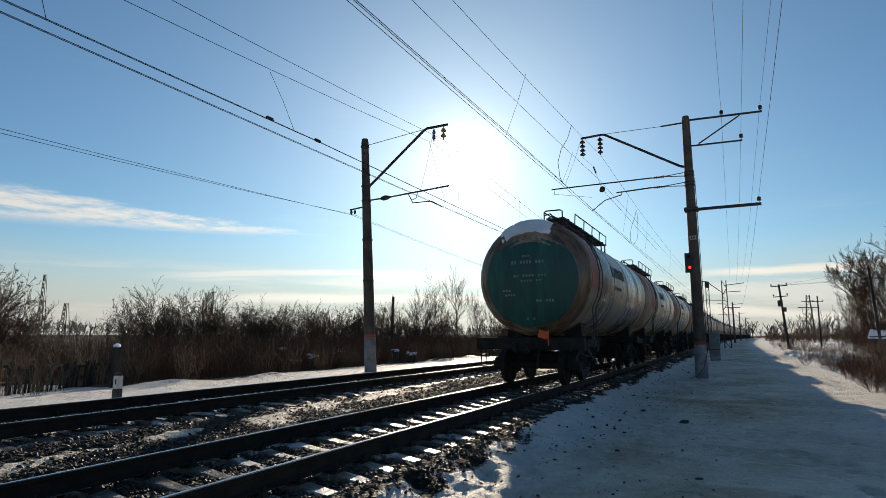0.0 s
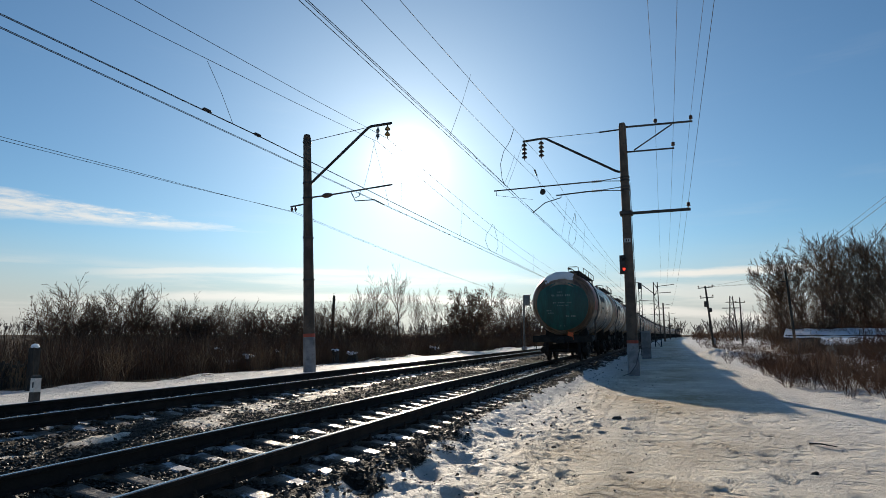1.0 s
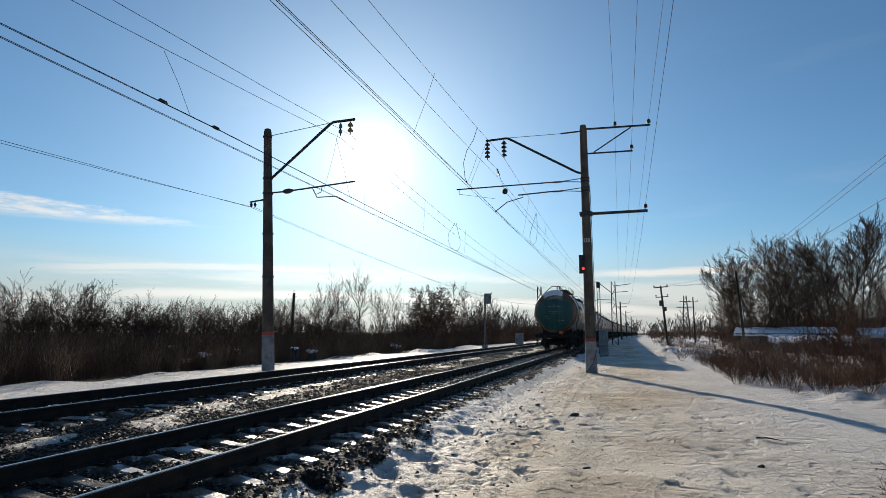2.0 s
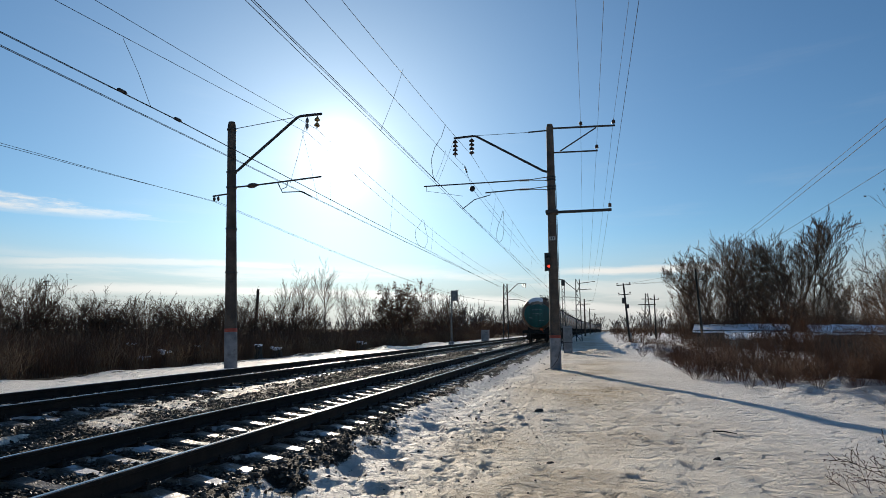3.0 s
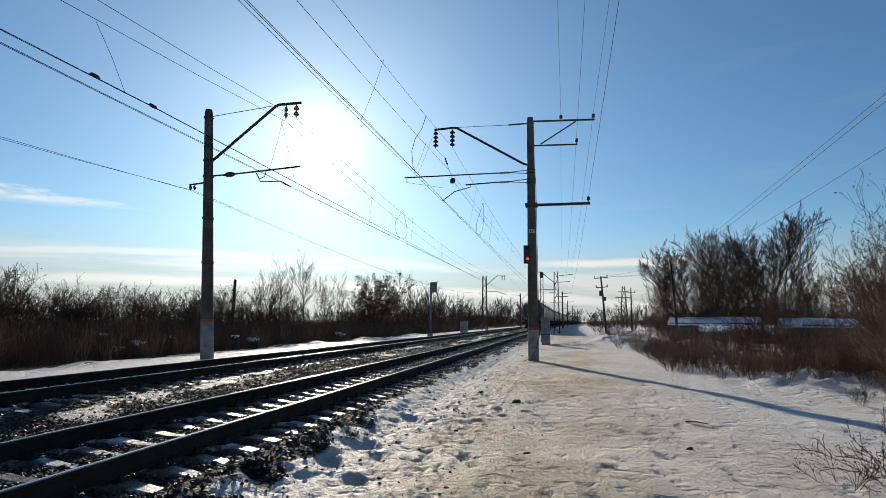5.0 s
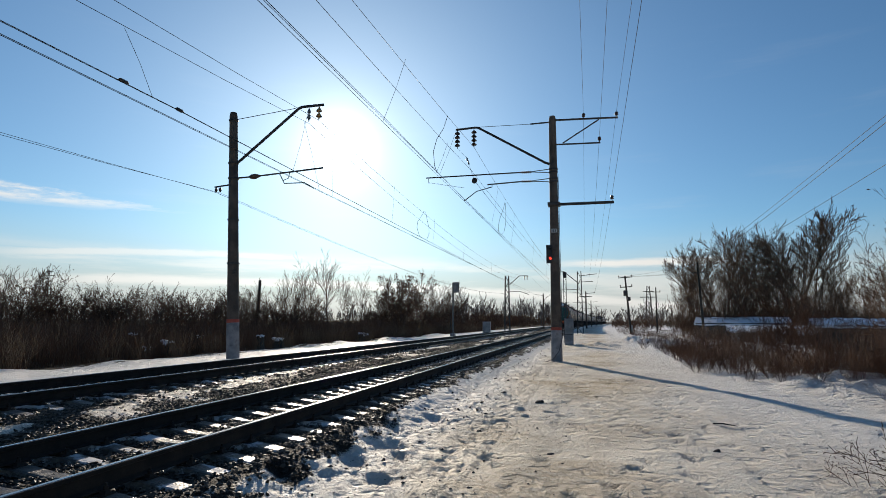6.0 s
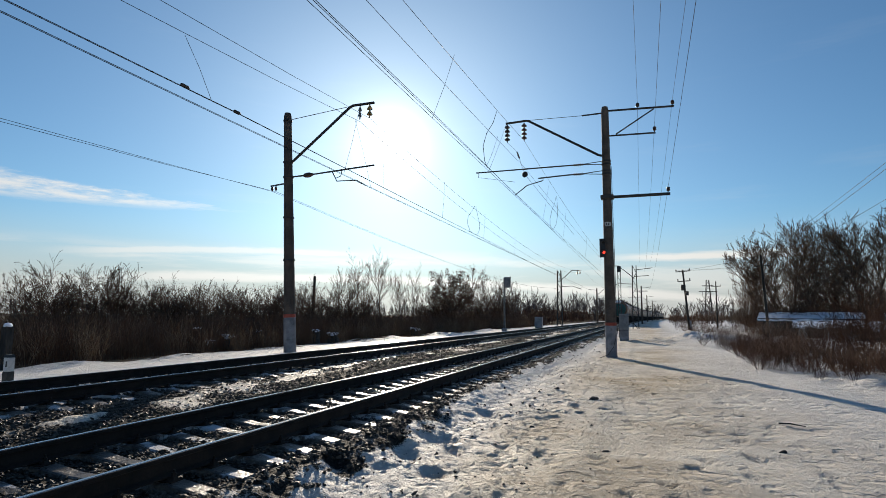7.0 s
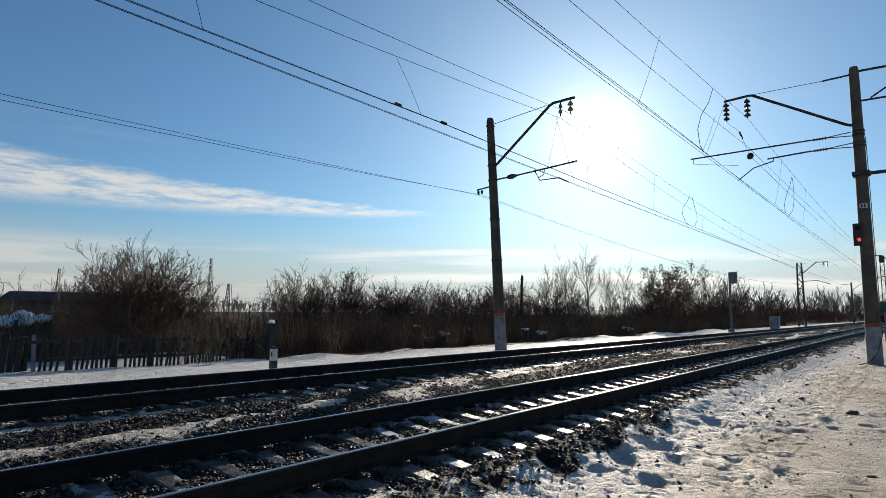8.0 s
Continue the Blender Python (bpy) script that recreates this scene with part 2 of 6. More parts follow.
# ---- building helpers ----
class MB:
    """Collects vertices and faces for one mesh."""

    def __init__(self):
        self.v, self.f = [], []

    def box(self, c, s, m=None, taper=1.0, bevel=0.0):
        hx, hy, hz = s[0] / 2, s[1] / 2, s[2] / 2
        b = len(self.v)
        pts = []
        if bevel <= 0:
            for z, k in ((-hz, 1.0), (hz, taper)):
                pts += [(-hx * k, -hy * k, z), (hx * k, -hy * k, z), (hx * k, hy * k, z), (-hx * k, hy * k, z)]
            rings = 2
        else:
            e = bevel
            for z, k, i in ((-hz, 1.0, e), (-hz + e, 1.0, 0), (hz - e, taper, 0), (hz, taper, e)):
                pts += [(-hx * k + i, -hy * k + i, z), (hx * k - i, -hy * k + i, z), (hx * k - i, hy * k - i, z), (-hx * k + i, hy * k - i, z)]
            rings = 4
        for p in pts:
            p = Vector(p)
            if m is not None:
                p = m @ p
            self.v.append((p.x + c[0], p.y + c[1], p.z + c[2]))
        for r in range(rings - 1):
            for i in range(4):
                j = (i + 1) % 4
                self.f.append((b + r * 4 + i, b + r * 4 + j, b + r * 4 + 4 + j, b + r * 4 + 4 + i))
        t = b + (rings - 1) * 4
        self.f += [(b + 3, b + 2, b + 1, b), (t, t + 1, t + 2, t + 3)]
        return self

    def path(self, pts, radii, n=6, caps=True):
        pts = [Vector(p) for p in pts]
        if not isinstance(radii, (list, tuple)):
            radii = [radii] * len(pts)
        b = len(self.v)
        side = None
        for i, p in enumerate(pts):
            d = (pts[min(i + 1, len(pts) - 1)] - pts[max(i - 1, 0)]).normalized()
            if side is None:
                side = d.orthogonal().normalized()
            side = (side - d * side.dot(d)).normalized()
            up = d.cross(side)
            for k in range(n):
                a = 2 * math.pi * k / n
                q = p + (side * math.cos(a) + up * math.sin(a)) * radii[i]
                self.v.append((q.x, q.y, q.z))
        for i in range(len(pts) - 1):
            for k in range(n):
                j = (k + 1) % n
                o = b + i * n
                self.f.append((o + k, o + j, o + n + j, o + n + k))
        if caps:
            self.f.append(tuple(b + k for k in reversed(range(n))))
            self.f.append(tuple(b + (len(pts) - 1) * n + k for k in range(n)))
        return self

    def bar(self, p0, p1, w, h):
        """A straight bar of rectangular section."""
        p0, p1 = Vector(p0), Vector(p1)
        d = p1 - p0
        m = d.to_track_quat("Z", "Y").to_matrix()
        c = (p0 + p1) / 2
        return self.box(c, (w, h, d.length), m)

    def lathe(self, profile, origin, axis=(0, 0, 1), n=16):
        """profile: (radius, height) pairs along the axis."""
        q = Vector(axis).to_track_quat("Z", "Y").to_matrix()
        o = Vector(origin)
        b = len(self.v)
        for r, h in profile:
            for k in range(n):
                a = 2 * math.pi * k / n
                p = o + q @ Vector((r * math.cos(a), r * math.sin(a), h))
                self.v.append((p.x, p.y, p.z))
        for i in range(len(profile) - 1):
            for k in range(n):
                j = (k + 1) % n
                a = b + i * n
                self.f.append((a + k, a + j, a + n + j, a + n + k))
        self.f.append(tuple(b + k for k in reversed(range(n))))
        self.f.append(tuple(b + (len(profile) - 1) * n + k for k in range(n)))
        return self

    def mesh(self, name, material, smooth=False):
        me = bpy.data.meshes.new(name)
        me.from_pydata(self.v, [], self.f)
        me.materials.append(material)
        if smooth:
            me.shade_smooth()
            me.set_sharp_from_angle(angle=radians(38))
        me.update()
        return me


def part(name, mb, material, parent=None, label="", smooth=False):
    me = mb if isinstance(mb, bpy.types.Mesh) else mb.mesh(name, material, smooth)
    ob = new(name, me)
    if parent is not None:
        ob.parent = parent
    if label:
        tagged(ob, label)
    return ob


def thing(name, label, category, at=(0, 0, 0), group="", kind=""):
    ob = new(name)
    ob.empty_display_size = 0.3
    ob.location = at
    return tagged(ob, label, category, group, kind)


def bend(y):
    """How far the line has swung to the east at y."""
    return 0.00011 * max(0.0, y - 105.0) ** 2


def slope(y):
    return 0.00022 * max(0.0, y - 105.0)


# ---- ground ----
FAR_Z = 0.155
FAR_X = -4.26


def snow_cover(x, y):
    """0 bare to 1 snow, in the railway's bed and beyond."""
    p = noise.noise(Vector((x * 1.9, y * 0.20, 2.3))) + 0.5 * noise.noise(Vector((x * 2.6, y * 1.1, 9.1))) + 0.22 * noise.noise(Vector((x * 8, y * 6, 4.0)))
    if x > 1.2:
        return min(1.0, max(0.0, 0.5 + (x - 1.64) * 1.4 + p * 0.5 + 0.3 * noise.noise(Vector((x * 5, y * 3.1, 1.0)))))
    if -1.45 < x <= 1.2:
        return min(1.0, max(0.0, 0.16 + p * 0.35))
    if -2.95 < x <= -1.45:
        return min(1.0, max(0.0, 0.20 - 0.04 * max(0.0, 5.5 - y) + p * 1.05))
    if -5.7 < x <= -2.95:
        return min(1.0, max(0.0, 0.30 + p * 0.6))
    if x > -10.6:
        return min(1.0, max(0.0, 0.5 + (-6.0 - x) * 1.6 + p * 0.5))
    reach = 17.5 if y < 11 else 10.8
    return min(1.0, max(0.0, 0.9 - (-reach - x) * 0.6 + p * 1.0))


DENTS = [(2.04, 6.89, 0.34, 0.15, 0.08), (2.66, 6.18, 0.22, 0.11, 0.075), (2.03, 7.78, 0.26, 0.13, 0.075), (2.29, 7.92, 0.26, 0.13, 0.075),
         (2.27, 10.12, 0.5, 0.16, 0.075), (1.71, 5.77, 0.22, 0.12, 0.09), (3.65, 7.48, 0.14, 0.08, 0.075), (1.85, 8.9, 0.3, 0.14, 0.06), (5.44, 7.49, 0.12, 0.09, 0.08)]
_dents = random.Random(8)
for _i in range(26):
    _y = 4.5 + _i * 0.55
    DENTS.append((5.6 + 0.05 * _i + (0.16 if _i % 2 else -0.16) + _dents.gauss(0, 0.08), _y + _dents.gauss(0, 0.1), 0.15, 0.065, _dents.uniform(0.02, 0.06)))
for _i in range(70):
    DENTS.append((_dents.gauss(5.0, 1.5), _dents.uniform(3.5, 15.0), _dents.uniform(0.10, 0.24), _dents.uniform(0.06, 0.11), _dents.uniform(0.015, 0.06)))


def height(x, y):
    x = x - bend(y)
    if x > 1.35:
        t = min(1.0, (x - 1.35) / 0.9)
        z = -0.27 - 0.19 * t * t * (3 - 2 * t)
        if x > 7.5:
            z -= 0.05 * min(1.0, (x - 7.5) / 3)
    elif x > -1.5:
        z = -0.272
    elif x > -2.8:
        z = -0.265 + 0.155 * (-1.5 - x) / 1.3
    elif x > -5.75:
        z = FAR_Z - 0.265
    else:
        t = min(1.0, (-5.75 - x) / 1.2)
        z = -0.10 - 0.07 * t
        if x < -9:
            z -= 0.14 * min(1.0, (-9 - x) / 4)
    s = snow_cover(x, y)
    near = 1.0 if y < 80 else 0.4
    p = Vector((x, y, 0))
    if x > 1.35 or x < -5.9:
        w = min(1.0, abs(x - 1.35) / 1.2) if x > 0 else 1.0
        z += near * w * (0.05 * noise.noise(p * 0.35) + 0.028 * noise.noise(p * 1.3) + 0.012 * noise.noise(p * 4.1))
        if 1.4 < x < 3.6 and y < 60:
            z += 0.018 * noise.noise(p * 2.3) + 0.024 * noise.noise(p * 5.0) + 0.022 * noise.noise(p * 9.0)
            z += 0.03 * abs(noise.noise(Vector((x * 5.0 + y * 2.0, y * 3.2, 6.0)))) + 0.03 * abs(noise.noise(Vector((x * 9.0, y * 7.0, 2.0))))
    else:
        z += 0.02 * noise.noise(p * 3.0) + 0.075 * max(0.0, s - 0.4) * (1 + 0.6 * noise.noise(p * 4.2))
    for dx, dy, a, b, d in DENTS if 1.0 < x < 8.2 and 3 < y < 20 else ():
        if abs(y - dy) > 0.8 or abs(x - dx) > 0.8:
            continue
        u = ((x - dx) * 0.8 + (y - dy) * 0.6) / b
        v = ((y - dy) * 0.8 - (x - dx) * 0.6) / a
        r = u * u + v * v
        if r < 6:
            z -= d * math.exp(-r * r * r) - 0.10 * d * math.exp(-(r - 2.0) ** 2)
    # drifts by the bushes and mounds beside the path
    for mx, my, mr, mh in MOUNDS:
        r = ((x - mx) ** 2 + (y - my) ** 2) / (mr * mr)
        if r < 5:
            z += mh * math.exp(-r * 1.6) * (1 + 0.5 * noise.noise(p * 1.3) + 0.35 * noise.noise(p * 3.4))
    return z


MOUNDS = [(12.2, 19.8, 1.6, 0.26), (14.0, 18.4, 1.7, 0.28), (10.4, 21.2, 1.2, 0.14), (16.5, 16.5, 1.8, 0.3), (12.6, 22.5, 0.9, 0.3),
          (8.5, 51.0, 1.8, 0.60), (10.4, 50.0, 1.6, 0.40), (12.0, 56.0, 1.5, 0.40), (4.6, 44.0, 0.9, 0.22), (5.6, 44.6, 1.1, 0.28), (6.4, 43.6, 0.9, 0.18),
          (-11.8, 33.0, 1.6, 0.14), (-11.4, 36.0, 1.2, 0.12), (-10.9, 45.0, 1.9, 0.16), (-10.9, 12.4, 1.3, 0.08), (-11.0, 17.0, 1.2, 0.07), (-10.5, 58.0, 2.0, 0.2),
          (11.0, 18.6, 1.7, 0.16), (12.4, 17.6, 1.9, 0.20), (13.8, 16.4, 1.9, 0.22)]


def axis_lines(fine, lo, hi, grow=1.16):
    """Grid lines: the fine stretches, then steps that grow to both ends."""
    out = []
    for a, b, s in fine:
        out += list(np.arange(a, b - 1e-6, s))
    out.append(fine[-1][1])
    s, v = fine[-1][2], out[-1]
    while v < hi:
        s *= grow
        v += s
        out.append(v)
    s, v, left = fine[0][2], out[0], []
    while v > lo:
        s *= grow
        v -= s
        left.append(v)
    return left[::-1] + out


def make_ground():
    xs = axis_lines([(-12.0, -3.0, 0.13), (-3.0, 1.2, 0.09), (1.2, 4.2, 0.05), (4.2, 7.4, 0.08), (7.4, 14.0, 0.14)], -2600, 2600, 1.2)
    ys = axis_lines([(2.6, 12.0, 0.06), (12.0, 26.0, 0.13), (26.0, 60.0, 0.5)], -400, 4200, 1.13)
    verts, cols = [], []
    for y in ys:
        for x in xs:
            far = abs(x) > 60 or y > 400 or y < -20
            z = -0.45 if far else height(x, y)
            verts.append((x, y, z))
            rx = x - bend(y)
            s = snow_cover(rx, min(y, 400)) if abs(x) < 300 else 0.3
            dirt = 0.0
            if rx > 1.2:
                dirt = max(0.0, 1.0 - max(0.0, abs(rx - 4.4) - 1.2) / (1.5 if rx < 4.4 else 3.4)) * (0.75 + 0.5 * noise.noise(Vector((x * 0.3, y * 0.2, 8))))
            lit = 1.0 if rx < -7 or rx > 6 else 0.0
            if rx > 9 and y > 17.5:
                s -= min(1.0, (rx - 9) / 5) * (0.32 + 0.7 * noise.noise(Vector((x * 0.45, y * 0.3, 5)))) * min(1.0, (y - 17.5) / 5)
                s = max(0.0, s)
            if -2.95 < rx < -1.45:
                dirt = 0.5
            cols.append((s, min(1, max(0, dirt)), lit, 1.0))
    w = len(xs)
    faces = [(j * w + i, j * w + i + 1, j * w + w + i + 1, j * w + w + i) for j in range(len(ys) - 1) for i in range(w - 1)]
    me = bpy.data.meshes.new("ground")
    me.from_pydata(verts, [], faces)
    me.materials.append(GROUND)
    at = me.color_attributes.new("cover", "FLOAT_COLOR", "POINT")
    at.data.foreach_set("color", np.array(cols, dtype=np.float32).ravel())
    me.shade_smooth()
    return tagged(new("ground", me), "snowy railway ground with dirty trodden path and dark ballast", "ground", kind="structure")


make_ground()


# ---- railway tracks ----
RAIL_PROFILE = [(-0.075, -0.18), (0.075, -0.18), (0.075, -0.168), (0.012, -0.150), (0.010, -0.048), (0.036, -0.036), (0.036, -0.006), (0.030, -0.001),
                (-0.030, -0.001), (-0.036, -0.006), (-0.036, -0.036), (-0.010, -0.048), (-0.012, -0.150), (-0.075, -0.168)]
LINE_Y = [-30, -10, 0, 10, 20, 30, 45, 60, 80, 100, 115, 130, 150, 170, 190, 210, 240, 270, 300, 340, 380, 420, 470, 520]


def extrude(profile, xc, zc, ys):
    mb = MB()
    n = len(profile)
    for y in ys:
        for px, pz in profile:
            mb.v.append((xc + px + bend(y), y, zc + pz))
    for j in range(len(ys) - 1):
        for i in range(n):
            k = (i + 1) % n
            mb.f.append((j * n + i, j * n + n + i, j * n + n + k, j * n + k))
    mb.f.append(tuple(range(n)))
    mb.f.append(tuple((len(ys) - 1) * n + i for i in reversed(range(n))))
    return mb


def sleeper_mesh():
    """A concrete sleeper, 2.7 m long, thinner at its middle, with sloped sides."""
    mb = MB()
    xs = [(-1.35, -0.262, 0.105), (-1.32, -0.236, 0.10), (-0.94, -0.185, 0.10), (-0.62, -0.185, 0.10), (-0.24, -0.232, 0.088), (0.24, -0.232, 0.088), (0.62, -0.185, 0.10), (0.94, -0.185, 0.10), (1.32, -0.236, 0.10), (1.35, -0.262, 0.105)]
    for x, z, w in xs:
        mb.v += [(x, -w - 0.04, -0.34), (x, w + 0.04, -0.34), (x, w + 0.008, z - 0.012), (x, w - 0.012, z), (x, -w + 0.012, z), (x, -w - 0.008, z - 0.012)]
    for j in range(len(xs) - 1):
        for i in range(6):
            k = (i + 1) % 6
            mb.f.append((j * 6 + i, j * 6 + k, j * 6 + 6 + k, j * 6 + 6 + i))
    mb.f += [tuple(reversed(range(6))), tuple((len(xs) - 1) * 6 + i for i in range(6))]
    return mb.mesh("sleeper", CONCRETE)


def fastening_mesh():
    """Two bolted clamps that hold one rail, on a steel plate."""
    mb = MB()
    mb.box((0, 0, -0.181), (0.30, 0.15, 0.012))
    for s in (-1, 1):
        mb.box((s * 0.105, 0, -0.16), (0.075, 0.07, 0.035), taper=0.7)
        mb.lathe([(0.022, 0), (0.022, 0.035), (0.012, 0.036), (0.012, 0.062)], (s * 0.11, 0, -0.145), n=6)
    return mb.mesh("rail_fastening", RUST)


SLEEPER, FASTENING = sleeper_mesh(), fastening_mesh()
STEP = 0.557


def make_track(xc, zc, label, first):
    track = thing("railway_track", label, "railway track", kind="structure")
    for s in (-1, 1):
        rail = part("rail", extrude(RAIL_PROFILE, xc + s * 0.797, zc, LINE_Y), RUST, track, "dark rusty steel rail")
        part("rail_head", extrude([(-0.023, -0.002), (0.023, -0.002), (0.018, 0.004), (-0.018, 0.004)], xc + s * 0.797, zc, LINE_Y), POLISHED, rail, "polished running surface")
    count = 130
    for i in range(count):
        y = first + i * STEP
        sl = part("sleeper", SLEEPER, None, track)
        sl.matrix_basis = pose(xc + random.uniform(-0.02, 0.02), y, zc - 0.022 + random.uniform(-0.014, 0.004), random.uniform(-0.6, 0.6), 0, random.uniform(-0.6, 0.6))
        if y < 30:
            for s in (-1, 1):
                cl = part("rail_fastening", FASTENING, None, sl)
                cl.location = (s * 0.797, 0, 0)
    rest = MB()
    for i in range(count, 620):
        y = first + i * STEP
        rest.box((xc + bend(y), y, zc - 0.26), (2.7, 0.22, 0.15), taper=0.95)
    tagged(part("distant_sleepers", rest, CONCRETE, track), kind="stuff")
    return track


make_track(0.0, 0.0, "concrete-sleepered railway track with dark rails and ballast", 0.35)
make_track(FAR_X, FAR_Z, "second railway track on a slightly raised bed", 0.15)


def make_ballast():
    """Loose crushed stone where the snow has gone, thick near by, thinner far off."""
    rng = np.random.default_rng(5)
    base = np.array([(math.cos(k * 1.2566), math.sin(k * 1.2566), 0) for k in range(5)] + [(0.2, 0.1, 0.72), (0, 0, -0.8)], float)
    tris = np.array([(k, (k + 1) % 5, 5) for k in range(5)] + [((k + 1) % 5, k, 6) for k in range(5)])
    spots = []
    for y0, y1, per, size in ((1.5, 11.0, 420, 0.0235), (11.0, 22.0, 130, 0.030), (22.0, 48.0, 36, 0.038), (48.0, 110.0, 9, 0.052)):
        area = (2.6 + 7.4) * (y1 - y0)
        for x, y, u in zip(rng.uniform(-6.6, 3.0, int(area * per)), rng.uniform(y0, y1, int(area * per)), rng.random(int(area * per))):
            xc, first = (0.0, 0.35) if x > -2.1 else (FAR_X, 0.15)
            off = abs((y - first) / STEP - round((y - first) / STEP)) * STEP
            if off < 0.085 and abs(x - xc) < 1.36 and u < ((0.55 if abs(x - xc) < 0.25 else 0.93) if y < 9 else max(0.15, 0.92 - (y - 9) * 0.09)):
                continue
            if snow_cover(x, y) < 0.32 + 0.35 * u * u or (1.3 < x < 2.9 and u > 0.985) or (-3 < x < -1.4 and u > 0.95):
                spots.append((x, y, max(height(x, y), (-0.235 if off < 0.1 and abs(x - xc) < 1.3 and y > 9 else -9)) + size * (0.1 + 0.9 * rng.random()), size * rng.uniform(0.55, 1.5)))
    for x, y, u in zip(2.0 + 2.6 * rng.random(900) ** 1.6, rng.uniform(3.5, 26, 900), rng.random(900)):
        spots.append((x, y, height(x, y) + 0.004, 0.007 + 0.016 * u ** 4))
    n = len(spots)
    s = np.array(spots)
    v = (base[None] * rng.uniform(0.75, 1.3, (n, 7, 1)) + rng.uniform(-0.3, 0.3, (n, 7, 3))) * s[:, None, 3:4]
    v *= rng.uniform(0.65, 1.25, (n, 1, 3))
    v[:, :, 2] *= 0.8
    a, b = rng.uniform(0, 6.28, n), rng.uniform(-0.7, 0.7, n)
    ca, sa, cb, sb = np.cos(a)[:, None], np.sin(a)[:, None], np.cos(b)[:, None], np.sin(b)[:, None]
    x, y, z = v[:, :, 0], v[:, :, 1] * cb - v[:, :, 2] * sb, v[:, :, 1] * sb + v[:, :, 2] * cb
    v = np.stack([x * ca - y * sa, x * sa + y * ca, z], axis=2) + s[:, None, :3]
    f = (tris[None] + (np.arange(n) * 7)[:, None, None]).reshape(-1, 3)
    me = bpy.data.meshes.new("ballast")
    me.from_pydata(v.reshape(-1, 3).tolist(), [], f.tolist())
    me.materials.append(STONE)
    tagged(new("ballast", me), "dark crushed-stone railway ballast between the sleepers", "ballast", kind="stuff")


make_ballast()


# ---- overhead line ----
def insulator_string(mb, top, length, discs, r, n=12):
    x, y, z = top
    prof = [(0.012, 0)]
    step = length / (discs + 0.6)
    h = step * 0.3
    for _ in range(discs):
        prof += [(0.03, h), (0.05, h + step * 0.1), (r, h + step * 0.55), (r * 0.92, h + step * 0.68), (0.035, h + step * 0.72)]
        h += step
    prof.append((0.012, length))
    mb.lathe([(a, b) for a, b in prof], (x, y, z), (0, 0, -1), n)


def pin_insulator(mb, x, y, z):
    mb.lathe([(0.015, 0), (0.015, 0.07), (0.075, 0.08), (0.085, 0.12), (0.055, 0.14), (0.08, 0.17), (0.07, 0.22), (0.03, 0.25)], (x, y, z), n=10)


def concrete_pole(mast, base, top, r0, r1):
    """The round tapered shaft, its whitewashed foot and the red ring above that."""
    b, t = Vector(base), Vector(top)
    d = t - b

    def at(k):
        return b + d * k

    part("shaft", MB().path([at(0.0), at(0.5), at(0.985), at(1.0)], [r0, (r0 + r1) / 2, r1, r1 * 0.8], 20), POLE, mast, smooth=True)
    k = (1.19 + 0.35) / d.length
    part("painted_foot", MB().path([at(0.0), at(k)], [r0 + 0.006, r0 - (r0 - r1) * k + 0.006], 20), POLE_PAINT, mast, "peeling whitewashed foot", smooth=True)
    k2 = k + 0.12 / d.length
    part("warning_ring", MB().path([at(k - 0.001), at(k2)], [r0 - (r0 - r1) * k + 0.009, r0 - (r0 - r1) * k2 + 0.009], 20), RED_PAINT, mast, "faded red ring", smooth=True)
    return at


def collar(mb, p, r, h=0.08):
    mb.lathe([(r, 0), (r + 0.02, 0.004), (r + 0.02, h - 0.004), (r, h)], p, n=18)


